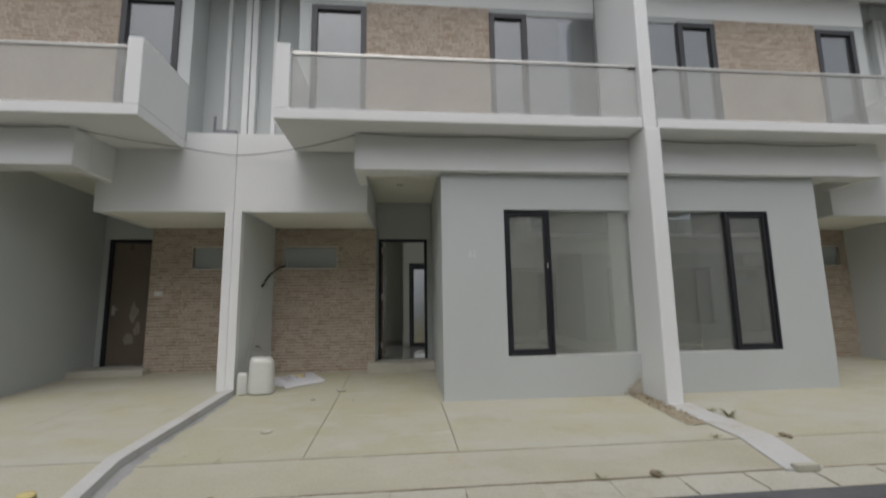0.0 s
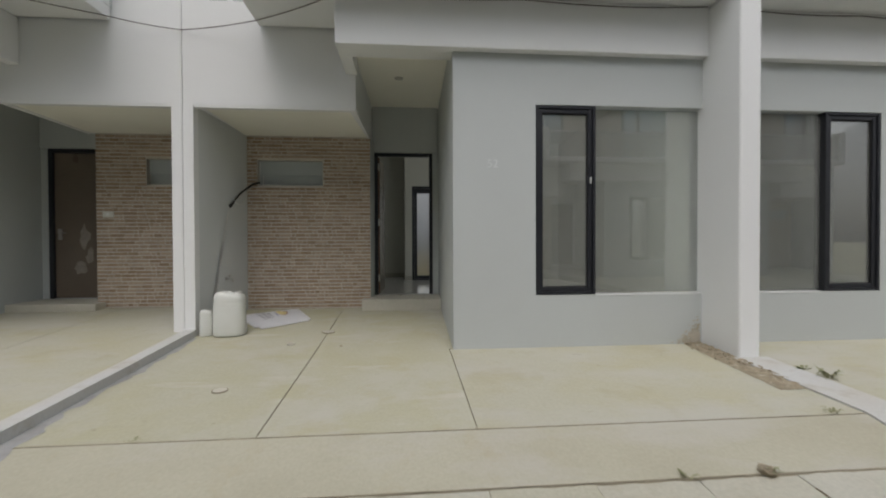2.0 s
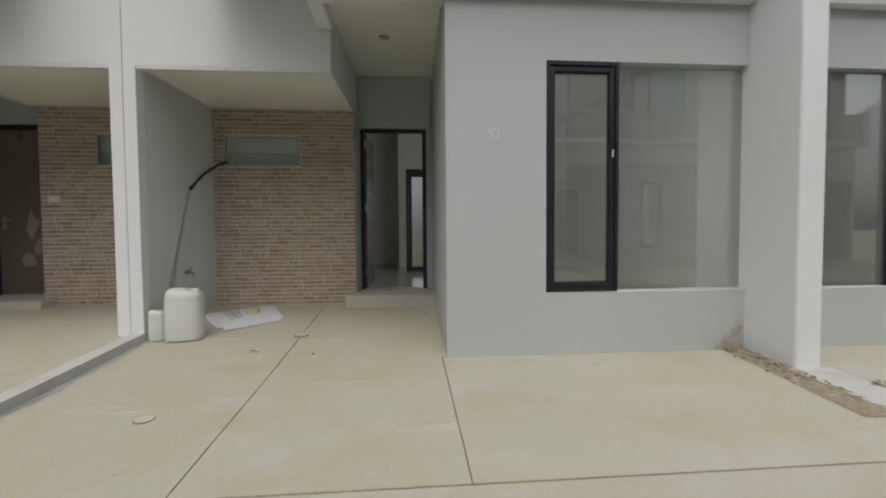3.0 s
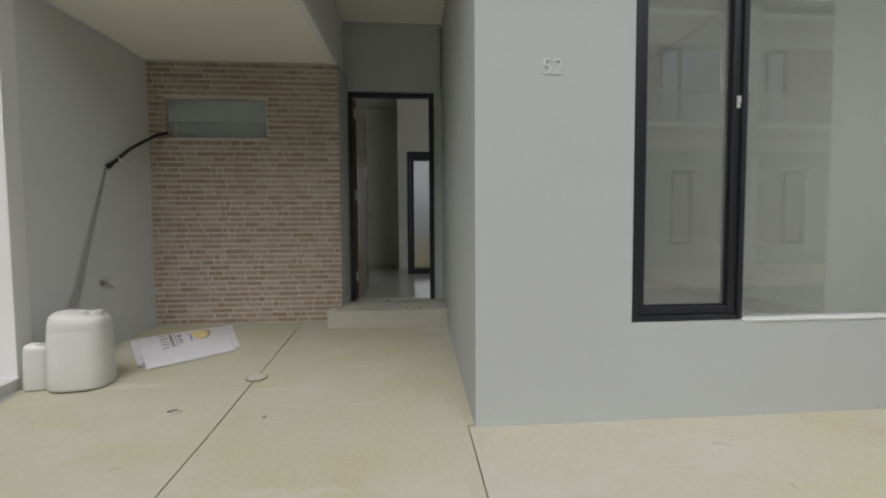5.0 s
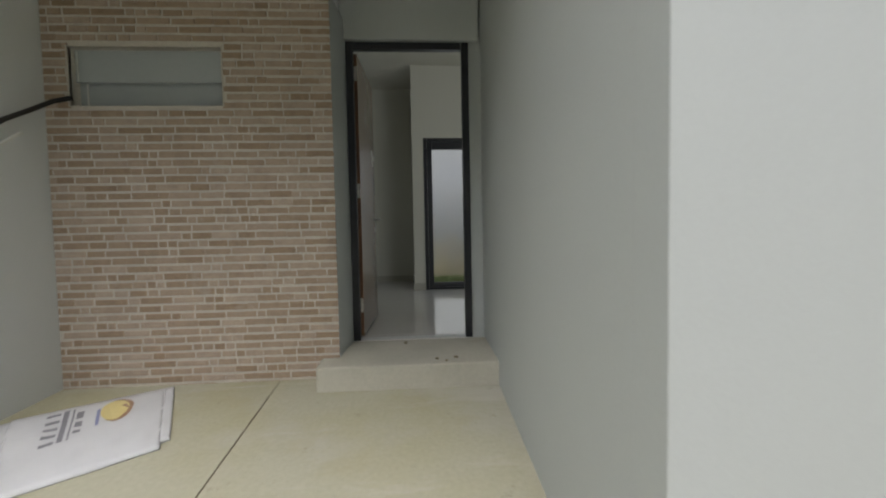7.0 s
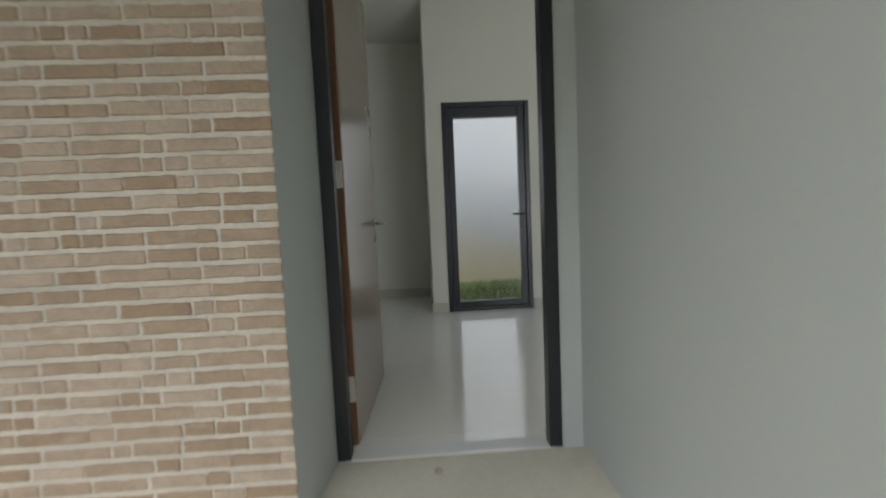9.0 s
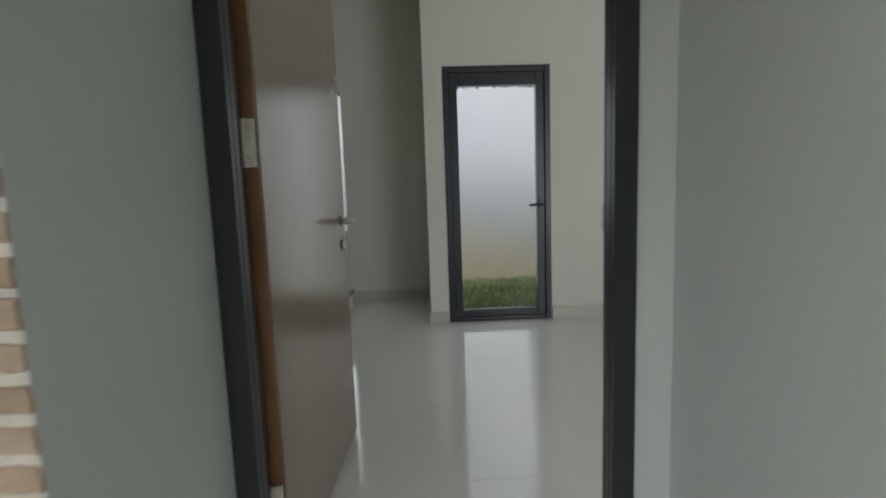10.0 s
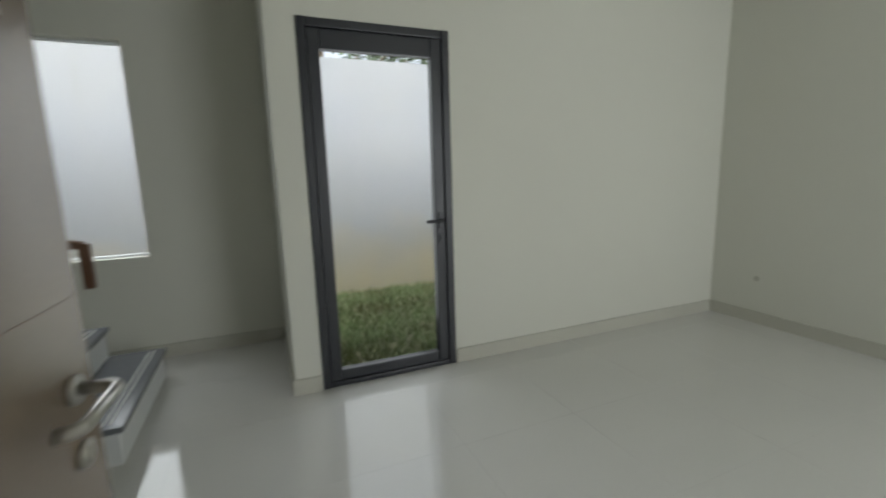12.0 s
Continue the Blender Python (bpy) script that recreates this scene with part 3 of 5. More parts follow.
    for k in range(3):
        a = -1.345 + k * 1.4905
        pane("glass_panel", a, a + 1.485, 3.646, 4.375, 5.40, rail, RAILGLASS, m, 0.01)
    part("bracket", softbox(3.03, 3.127, 5.38, 5.43, 4.352, 4.376, 0.004), FRAME, rail, "dark end bracket", m=m)
    part("top_rail", softbox(-1.346, 3.126, 5.385, 5.425, 4.376, 4.412, 0.006), STEEL, rail, "grey metal top rail", m=m)
    # entrance side parts
    part_(nm("trim_step", "step"), soft(boxes((-0.552, 0.60, 7.63, YD - 0.013, 0.0, FLOOR - 0.004)), 0.012), STEPCON, "worn concrete entrance step")
    part_(nm("column_party", "column"), boxes((XE, -2.232 + inset, 6.484, 6.6, 0.0, 2.648)), WHITE, "white painted column face")
    part_(nm("wall_party", "party_wall"), prism([(XE, 6.602), (-2.233 + inset, 6.602), (-2.145 + inset, YB), (-2.145 + inset, 11.8), (XE, 11.8)], 0.0, 3.5), PALEGREY, "pale grey painted party wall")
    # vent window in the brick
    if own:
        vent = thing("vent_window", "frosted two-pane vent window in the brick wall", "window")
    else:
        vent = new("vent_window")
        vent.parent = house
    a, b, c, d = HOLE
    part("pane", boxes((a, b, YB + 0.09, YB + 0.1, c, 2.115)), FROSTED, vent, "frosted lower pane", m=m)
    part("pane", boxes((a, b, YB + 0.06, YB + 0.07, 2.108, d)), FROSTED, vent, "frosted upper pane", m=m)
    part("pane_edge", boxes((a + 0.012, a + 0.018, YB + 0.052, YB + 0.0595, 2.112, d - 0.004)), PLASTIC, vent, "bright cut edge of the upper pane", m=m)
    part("pane_edge", boxes((a + 0.045, a + 0.051, YB + 0.082, YB + 0.0895, c + 0.004, 2.106)), PLASTIC, vent, "bright cut edge of the lower pane", m=m)
    part("rim", frame_rect(a - 0.009, b + 0.009, c - 0.009, d + 0.009, YB - 0.004, YB + 0.03, 0.009), MORTAR, vent, "pale plaster rim", m=m)
    return house


own_house = shell(HERE, True)
LEFT = mirror(XL + 0.06)  # the left twin stands 12 cm nearer
left_house = shell(LEFT, False, 0.12)
right_house = shell(mirror(XR), False, 0.0, -0.48, ((-1.31, -0.575, -0.575), (1.265, 1.92, 3.126)))
NEXT_RIGHT, NEXT_LEFT = Matrix.Translation((2 * (XR - XL), 0, 0)), Matrix.Translation((2 * (XL - XR), 0, 0))
far_right_house = shell(NEXT_RIGHT, False)
far_left_house = shell(NEXT_LEFT, False)
for hm, hs in ((LEFT, left_house), (mirror(XR), right_house), (NEXT_RIGHT, far_right_house), (NEXT_LEFT, far_left_house)):
    flush_door(hm, hs)
    casement("window", 1.30 if hs is right_house else 1.364, 1.945 if hs is right_house else 1.988, 3.128, 0.607, 2.518, YF + 0.04, hm, hs)
    part("bricks", brick_stuff(brick_rows(*BRICKAREA, [HOLE], 5), YB + 0.005, 9), BRICK, hs, "tan brick slips", m=hm)["kind"] = "stuff"
    part("room_wall", boxes((-2.1, 3.0, 9.6, 9.7, FLOOR, CEIL)), CREAM, hs, m=hm)
    part("room_floor", boxes((0.662, 3.13, 5.94, 9.6, 0.1, FLOOR)), TILE, hs, m=hm)
    part("room_ceiling", boxes((0.0, 3.13, 6.03, 9.7, CEIL + 0.061, CEIL + 0.16)), CREAM, hs, m=hm)
    part("upper_room_wall", boxes((-1.6, 3.1, 7.85, 7.95, 3.65, 6.8)), CREAM, hs, m=hm)
casement("window_1", 1.364, 1.988, 3.128, 0.607, 2.518, YF + 0.04, HERE)
put("upper_room_wall", boxes((-1.6, 3.1, 7.85, 7.95, 3.65, 6.8)), CREAM, kind="structure")

# the fin between this house and the next, and the far ones of the neighbours
for k, c in enumerate((XR, 2 * XL - XR, 3 * XR - 2 * XL)):
    low = merge(softbox(c - 0.105, c + 0.105, 5.29, 6.03, -0.1, 3.50, 0.03, 5), softbox(c - 0.09, c + 0.09, 5.335, 6.46, 3.51, 6.45, 0.01, 3))
    put("column_fin_%d" % (k + 1), low, WHITE, label="white painted party fin with a rounded edge", kind="structure")
    put("wall_party_%d" % (k + 2), boxes((c + 0.135, c + 0.2, 6.04, 11.8, 0.0, 3.5)), CREAM, label="party wall", kind="structure")

# ---------------------------------------------------------------- ground
put("ground", boxes((-900, 900, -900, 900, -0.6, -0.35)), SOIL, label="bare ground", kind="structure")


def strip(x0, x1, ys, drop, gap=0.007):
    """A slab that follows the sloping floor, with a recessed joint round it."""
    bm = bmesh.new()
    ys = [ys[0] + gap, *ys[1:-1], ys[-1] - gap]
    top = [[bm.verts.new((x, y, lie(y) - drop)) for x in (x0 + gap, x1 - gap)] for y in ys]
    low = [[bm.verts.new((x, y, -0.34)) for x in (x0 + gap, x1 - gap)] for y in ys]
    for a, b, c, d in zip(top, top[1:], low, low[1:]):
        bm.faces.new((a[0], a[1], b[1], b[0]))
        bm.faces.new((c[0], c[1], a[1], a[0])) if a is top[0] else None
        bm.faces.new((c[1], d[1], b[1], a[1]))
        bm.faces.new((d[0], c[0], a[0], b[0]))
    bm.faces.new((low[-1][1], low[-1][0], top[-1][0], top[-1][1]))
    bmesh.ops.recalc_face_normals(bm, faces=bm.faces)
    return bm


road = tagged(put("road", boxes((-60, 60, -0.20, 3.40, -0.34, GROUND)), ASPHALT), "dark asphalt road", kind="structure")
paving = tagged(put("pavement", prism([(-40, 3.41), (40, 3.41), (40, 8.2), (-40, 8.2)], -0.345, -0.3), JOINT), "concrete carport paving with joints", kind="structure")
joints = bmesh.new()
jy = (3.41, 3.69, 4.135, 5.805, 7.9)
jv = [[joints.verts.new((x, y, lie(y) - 0.012)) for x in (-13, 14)] for y in jy]
for a, b in zip(jv, jv[1:]):
    joints.faces.new((a[0], a[1], b[1], b[0]))
part("joint_bed", joints, JOINT, paving, "dirt in the joints")
for hm in (HERE, LEFT, mirror(XR), NEXT_RIGHT, NEXT_LEFT):
    rise = -0.05 if hm is LEFT else 0.0  # the left twin's carport lies a little higher
    part("slab", strip(-2.23, -0.82, (4.135, 5.805, 7.85), rise, 0.004), DRYCON if rise else CONCRETE, paving, "yellowed concrete slab", hm)
    part("slab", strip(-0.82, 0.49, (4.135, 5.805, 7.85), rise, 0.004), DRYCON if rise else CONCRETE, paving, "yellowed concrete slab", hm)
    part("filler_strip", strip(0.486, 0.56, (5.83, 7.85), rise + 0.0005, 0.0005), CONCRETE, paving, "narrow concrete strip along the wall", hm)
    part("slab", strip(0.49, 3.14, (4.135, 5.82), rise, 0.004), DRYCON, paving, "pale dry concrete slab", hm)
    part("apron", strip(XL + 0.1, XR - 0.1, (3.69, 4.135), rise, 0.006), APRON, paving, "pale concrete apron", hm)
krnd = random.Random(4)
kx = -0.086 - 0.56 * 16
while kx < 10:
    w = 0.56
    part("kerb_stone", strip(kx, kx + w, (3.40, 3.69), krnd.uniform(0.0, 0.008), krnd.uniform(0.0015, 0.003)), KERBCON, paving)
    kx += w


def dirt_line(a, b, wide, seed, lift=0.003, taper=1.0):
    """Dirt caught in a joint: a low ragged strip along the floor from a to b."""
    n = max(6, int(math.dist(a, b) / 0.04))
    bm = bmesh.new()
    dx, dy = (b[0] - a[0]) / math.dist(a, b), (b[1] - a[1]) / math.dist(a, b)
    rows = []
    for i in range(n + 1):
        f = i / n
        x, y = a[0] + (b[0] - a[0]) * f, a[1] + (b[1] - a[1]) * f
        w = wide * (1 - taper * f * 0.8) * max(0.12, 0.55 + 1.3 * noise.noise((x * 9, y * 9, seed)))
        o = 0.35 * wide * noise.noise((x * 14, y * 14, seed + 5))
        l, c, h = ((x - dy * s * w + dy * o, y + dx * s * w - dx * o) for s in (-0.5, 0, 0.5))
        rows.append([bm.verts.new((*l, lie(l[1]) - 0.006)), bm.verts.new((*c, lie(c[1]) + lift)), bm.verts.new((*h, lie(h[1]) - 0.006))])
    for p, q in zip(rows, rows[1:]):
        for i in (0, 1):
            bm.faces.new((p[i], p[i + 1], q[i + 1], q[i]))
    bmesh.ops.recalc_face_normals(bm, faces=bm.faces)
    return bm


for k in range(2, 30):
    kx = -0.086 + 0.56 * (k - 16)
    if krnd.random() < 0.75:
        part("joint_dirt", dirt_line((kx, 3.405), (kx + krnd.uniform(-0.01, 0.01), 3.405 + krnd.uniform(0.12, 0.28)), krnd.uniform(0.012, 0.03), k), JOINT, paving)
for a, b, w in ((-3.4, -1.3, 0.014), (-0.75, 0.75, 0.016), (0.75, 2.6, 0.026), (2.6, 5.2, 0.02)):
    part("joint_dirt", dirt_line((a, 3.69), (b, 3.69), w, a, 0.003, 0.3), JOINT, paving)
for a, b, w in ((-2.2, 0.3, 0.016), (0.3, 3.1, 0.012)):
    part("joint_dirt", dirt_line((a, 4.135), (b, 4.135), w, b, 0.002, 0.2), JOINT, paving)
part("joint_dirt", dirt_line((-0.82, 4.14), (-0.82, 7.6), 0.010, 3, 0.002, 0.1), JOINT, paving)
for k, c in enumerate((XL, XR, 2 * XL - XR, 2 * XR - XL)):
    end = 6.49 if k in (0, 3) else 5.29
    bm = bmesh.new()
    x0, x1, lift = ((c - 0.005, c + 0.12, 0.075), (c - 0.155, c + 0.17, 0.014), (c - 0.11, c + 0.11, 0.075), (c - 0.11, c + 0.11, 0.075))[k]
    prof = [(y, lie(y) + lift) for y in (3.66, 3.69, 4.135, 5.29, end)]
    l = [[bm.verts.new((x, y, z)) for x in (x0, x1)] for y, z in prof]
    b = [[bm.verts.new((x, y, -0.3)) for x in (x0, x1)] for y, z in prof]
    for i in range(len(prof) - 1):
        if prof[i][0] == prof[i + 1][0]:
            continue
        bm.faces.new((l[i][0], l[i][1], l[i + 1][1], l[i + 1][0]))
        bm.faces.new((b[i][1], b[i + 1][1], l[i + 1][1], l[i][1]))
        bm.faces.new((b[i + 1][0], b[i][0], l[i][0], l[i + 1][0]))
    bm.faces.new((b[0][0], b[0][1], l[0][1], l[0][0]))
    bmesh.ops.recalc_face_normals(bm, faces=bm.faces)
    put("trim_divider_%d" % (k + 1), bm, DIVIDER, label="low white painted divider kerb between carports", kind="structure")

# ---------------------------------------------------------------- inside
put("ceiling", boxes((0.535, 3.37, 6.03, 8.25, CEIL + 0.061, CEIL + 0.2), (-2.3, 3.37, 8.252, 11.86, CEIL + 0.061, CEIL + 0.2)), CREAM, label="cream plastered ceiling", kind="structure")
GD = (0.198, 1.022, FLOOR, 2.334)
YG = 10.745
put("wall_north", holed(0.05, 3.37, FLOOR - 0.2, CEIL + 0.06, YG, YG + 0.14, [GD]), CREAM, label="cream painted wall", kind="structure")
put("wall_pier", boxes((0.05, 0.19, YG + 0.141, 11.72, FLOOR - 0.2, CEIL + 0.06)), CREAM, kind="structure")
SW = (-1.225, -0.75, 1.06, 2.41)
put("wall_stair", holed(-2.144, 0.19, FLOOR - 0.2, CEIL + 0.06, 11.722, 11.86, [SW]), CREAM, label="cream wall with a tall stair window", kind="structure")
put("wall_bath_side", boxes((-0.56, -0.46, YD + 0.071, 9.1, FLOOR - 0.2, CEIL + 0.06)), CREAM, kind="structure")
put("wall_bath_back", boxes((-2.144, -0.562, 9.1, 9.2, FLOOR - 0.2, CEIL + 0.06)), CREAM, kind="structure")
put("wall_inner_front", holed(0.661, 3.37, FLOOR, CEIL + 0.06, YF + 0.131, YF + 0.141, [(1.362, 3.13, 0.604, 2.52)]), CREAM, kind="structure")
sk = merge(boxes((1.03, 3.355, YG - 0.014, YG - 0.001, FLOOR, FLOOR + 0.09)), boxes((3.357, 3.369, 6.1, YG - 0.001, FLOOR, FLOOR + 0.09)),
           boxes((-2.14, 0.034, 11.707, 11.72, FLOOR, FLOOR + 0.09)), boxes((0.036, 0.049, YG, 11.705, FLOOR, FLOOR + 0.09)),
           boxes((0.037, 0.19, YG - 0.014, YG - 0.001, FLOOR, FLOOR + 0.09)))
put("baseboard", sk, SKIRT, label="grey-beige tile skirting", kind="structure")
floor_ob = put("floor", boxes((0.661, 3.37, YF + 0.135, YD + 0.13, 0.05, FLOOR - 0.0008), (-2.14, 3.37, YD + 0.132, YG, 0.05, FLOOR - 0.0008), (-2.14, 0.05, YG + 0.001, 11.72, 0.05, FLOOR - 0.0008)), GROUT, label="glossy pale floor tiles", kind="structure")
put("threshold", boxes((-0.375, 0.437, YD - 0.012, YD + 0.1315, 0.1, FLOOR - 0.0005)), TILE, kind="structure")

# yard door: charcoal aluminium with one clear pane
yd = tagged(new("door_1"), "closed charcoal aluminium glass door to the yard", "door", kind="structure")
part("door_frame", frame_rect(*GD[:2], GD[2] + 0.001, GD[3], YG - 0.012, YG + 0.09, 0.045, bottom=0.03), FRAME, yd, "charcoal aluminium frame")
part("sash", frame_rect(GD[0] + 0.047, GD[1] - 0.047, GD[2] + 0.033, GD[3] - 0.047, YG - 0.002, YG + 0.053, 0.062, top=0.1, bottom=0.062), FRAME, yd, "charcoal aluminium sash")
pane("pane", GD[0] + 0.1, GD[1] - 0.1, GD[2] + 0.09, GD[3] - 0.14, YG + 0.022, yd)
yh = part("handle", merge(tube([(0.948, YG, 1.27), (0.948, YG - 0.046, 1.27), (0.84, YG - 0.054, 1.27)], 0.010), softbox(0.93, 0.966, YG - 0.012, YG - 0.002, 1.22, 1.32, 0.004)), FRAME, yd, "charcoal lever handle")
part("lock", merge(softbox(0.93, 0.966, YG - 0.012, YG - 0.002, 1.13, 1.19, 0.004), tube([(0.948, YG - 0.012, 1.16), (0.948, YG - 0.02, 1.16)], 0.011)), FRAME, yd, "charcoal lock cylinder")

# stair window
sw = tagged(new("window_4"), "tall bright stair window with clear fixed glass", "window", kind="structure")
pane("pane", SW[0], SW[1], SW[2], SW[3], 11.80, sw)
part("window_frame", frame_rect(SW[0] + 0.001, SW[1] - 0.001, SW[2] + 0.001, SW[3] - 0.001, 11.78, 11.83, 0.012), WHITE, sw)

# floor tiles
rnd = random.Random(11)
tile_mesh = {}


def lay_tile(a, b, c, d):
    """One glossy tile between its joints, if a useful piece is left."""
    if b - a < 0.02 or d - c < 0.02:
        return
    key = (round(b - a, 3), round(d - c, 3))
    if key not in tile_mesh:
        bm = softbox(0.0005, b - a - 0.0005, 0.0005, d - c - 0.0005, -0.004, 0, 0.0004, 1)
        me = bpy.data.meshes.new("tile")
        bm.to_mesh(me)
        bm.free()
        me.materials.append(TILE)
        tile_mesh[key] = me
    t = new("tile", tile_mesh[key])
    t.parent = floor_ob
    t.location = (a, c, FLOOR)


for i in range(11):
    for j in range(11):
        x0, y0 = -2.9 + 0.6 * i, 5.74 + 0.6 * j
        a, b = max(x0, -2.14), min(x0 + 0.6, 3.368)
        c, d = max(y0, 5.945), min(y0 + 0.6, 11.72)
        if c < YD + 0.1:
            lay_tile(max(a, 0.661), b, c, min(d, YD + 0.131))
            c = YD + 0.132
        if d <= YG:
            lay_tile(a, b, c, d)
            continue
        lay_tile(a, b, c, YG)
        lay_tile(a, min(b, 0.05), max(c, YG + 0.001), d)

# entrance door, standing open
ed = tagged(new("door_2"), "open taupe entrance door in a charcoal frame", "door", kind="structure")


def jamb(x, s):
    """One upright of the door frame with its rebate and grooves; s points into the opening."""
    bm = bmesh.new()
    prof = [(0, -0.012), (0.05, -0.012), (0.05, 0.03), (0.044, 0.034), (0.05, 0.038), (0.05, 0.042), (0.034, 0.045), (0.034, 0.055), (0.03, 0.058), (0.034, 0.061), (0.034, 0.074), (0, 0.074)]
    lo = [bm.verts.new((x + s * u, YD + v, FLOOR - 0.002)) for u, v in prof]
    hi = [bm.verts.new((x + s * u, YD + v, 2.51)) for u, v in prof]
    n = len(prof)
    for i in range(n):
        j = (i + 1) % n
        bm.faces.new((lo[i], lo[j], hi[j], hi[i]))
    bm.faces.new(lo[::-1])
    bm.faces.new(hi)
    bmesh.ops.recalc_face_normals(bm, faces=bm.faces)
    return bm


part("jamb", jamb(-0.406, 1), FRAME, ed, "charcoal hinge jamb")
part("jamb", jamb(0.476, -1), FRAME, ed, "charcoal strike jamb")
part("head", merge(softbox(-0.356, 0.418, YD - 0.011, YD + 0.042, 2.46, 2.509, 0.003), softbox(-0.372, 0.434, YD + 0.043, YD + 0.073, 2.476, 2.509, 0.003)), FRAME, ed, "charcoal frame head")
for jx, js in ((-0.406, 1), (0.476, -1)):
    part("seal", tube([(jx + js * 0.0385, YD + 0.05, FLOOR), (jx + js * 0.0385, YD + 0.05, 2.47)], 0.0045, 8), GASKET, ed, "black rubber seal")
    part("groove", boxes((min(jx + js * 0.05, jx + js * 0.0506), max(jx + js * 0.05, jx + js * 0.0506), YD + 0.004, YD + 0.008, FLOOR, 2.46)), GASKET, ed, "fine frame groove")
strike = part("strike_plate", merge(softbox(0.4385, 0.4415, YD + 0.046, YD + 0.0735, 1.13, 1.315, 0.001), softbox(0.436, 0.4405, YD + 0.05, YD + 0.078, 1.235, 1.30, 0.001)), STEEL, ed, "steel strike plate")
leaf_m = pose(-0.357, 8.325, 0, 0, 0, 87.4)
leaf = part("door_leaf", softbox(0.012, 0.80, -0.02, 0.02, FLOOR + 0.01, 2.462, 0.002), LEAF, ed, "glossy taupe laminate leaf", leaf_m)
part("edge_band", softbox(0.0, 0.0118, -0.0195, 0.0195, FLOOR + 0.012, 2.46, 0.002), LEAFEDGE, leaf, "brown wood edge", leaf_m)
part("groove", boxes((0.013, 0.799, -0.0204, -0.0202, 1.379, 1.3796)), LEAFEDGE, leaf, "fine groove", leaf_m)
for side in (-1, 1):
    y = side * 0.02
    part("door_handle", merge(tube([(0.735, y, 1.256), (0.735, y + side * 0.008, 1.256)], 0.021, 20),
                              tube([(0.735, y, 1.256), (0.735, y + side * 0.045, 1.256), (0.725, y + side * 0.055, 1.256), (0.615, y + side * 0.055, 1.256), (0.607, y + side * 0.047, 1.256), (0.605, y + side * 0.03, 1.256)], 0.009)), STEEL, leaf, "steel lever handle", leaf_m, True)
    part("keyhole_rose", merge(tube([(0.735, y, 1.16), (0.735, y + side * 0.008, 1.16)], 0.02, 20), softbox(0.731, 0.739, min(y, y + side * 0.012), max(y, y + side * 0.012), 1.148, 1.172, 0.002)), STEEL, leaf, "round steel keyhole rose", leaf_m, True)
part("lock_plate", softbox(0.7995, 0.802, -0.011, 0.011, 1.12, 1.30, 0.001), STEEL, leaf, "steel lock plate", leaf_m)
for z in (0.55, 1.41, 2.27):
    h = part("hinge", merge(boxes((-0.3722, -0.3695, YD + 0.046, YD + 0.076, z - 0.005, z + 0.1)), tube([(-0.364, YD + 0.078, z - 0.006), (-0.364, YD + 0.078, z + 0.1)], 0.006, 8)), HINGE, ed, "pale steel butt hinge")
    part("hinge_leaf", boxes((-0.003, -0.0005, -0.018, 0.02, z - 0.005, z + 0.1)), HINGE, h, m=leaf_m)
    for k in (0.018, 0.048, 0.078):
        part("screw", tube([(-0.003, 0.002 + (0.008 if k == 0.048 else 0), z + k), (-0.0045, 0.002 + (0.008 if k == 0.048 else 0), z + k)], 0.004, 8), STEEL, h, m=leaf_m)

# stair
stair = thing("staircase", "stair with grey granite treads and white risers", "stair")
for i in range(6):
    x1 = -0.68 - 0.27 * i
    z1 = FLOOR + 0.18 * (i + 1)
    part("tread", softbox(x1 - 0.30, x1 + 0.02, 10.42, 11.38, z1 - 0.028, z1, 0.004), GRANITE, stair, "grey granite tread")
    part("riser", boxes((x1 - 0.27, x1, 10.44, 11.37, FLOOR, z1 - 0.029)), WHITE, stair, "white riser")
    for k in (0.03, 0.055):
        part("grip_strip", boxes((x1 - k - 0.008, x1 - k, 10.46, 11.34, z1, z1 + 0.002)), PLASTIC, stair, "pale grip strip")
rail = thing("stair_handrail", "brown wooden stair handrail with a turned-down end", "handrail")
part("rail", soft(merge(boxes((-0.96, -0.91, 11.2, 11.25, 0.98, 1.23))), 0.008), WOOD, rail, "brown turned-down end")
slope = tube([(-0.935, 11.225, 1.215), (-1.25, 11.225, 1.28), (-2.08, 11.225, 1.83)], 0.026, 10)
part("rail", slope, WOOD, rail, "brown sloping rail", smooth=True)
for x, z in ((-1.3, 0.0), (-1.85, 0.0)):
    part("baluster", tube([(x, 11.225, FLOOR + 0.18 * (1 + int((-0.62 - x) / 0.27))), (x, 11.225, 1.3 + max(0, (-1.25 - x)) * 0.66)], 0.012, 8), FRAME, rail)

# sockets on the party wall inside
sock = thing("wall_socket", "small cream wall socket", "socket")
part("plate", softbox(3.36, 3.369, 10.35, 10.42, 0.66, 0.73, 0.003), CREAM, sock)
part("outlet", tube([(3.36, 10.385, 0.695), (3.356, 10.385, 0.695)], 0.02, 14), SKIRT, sock)

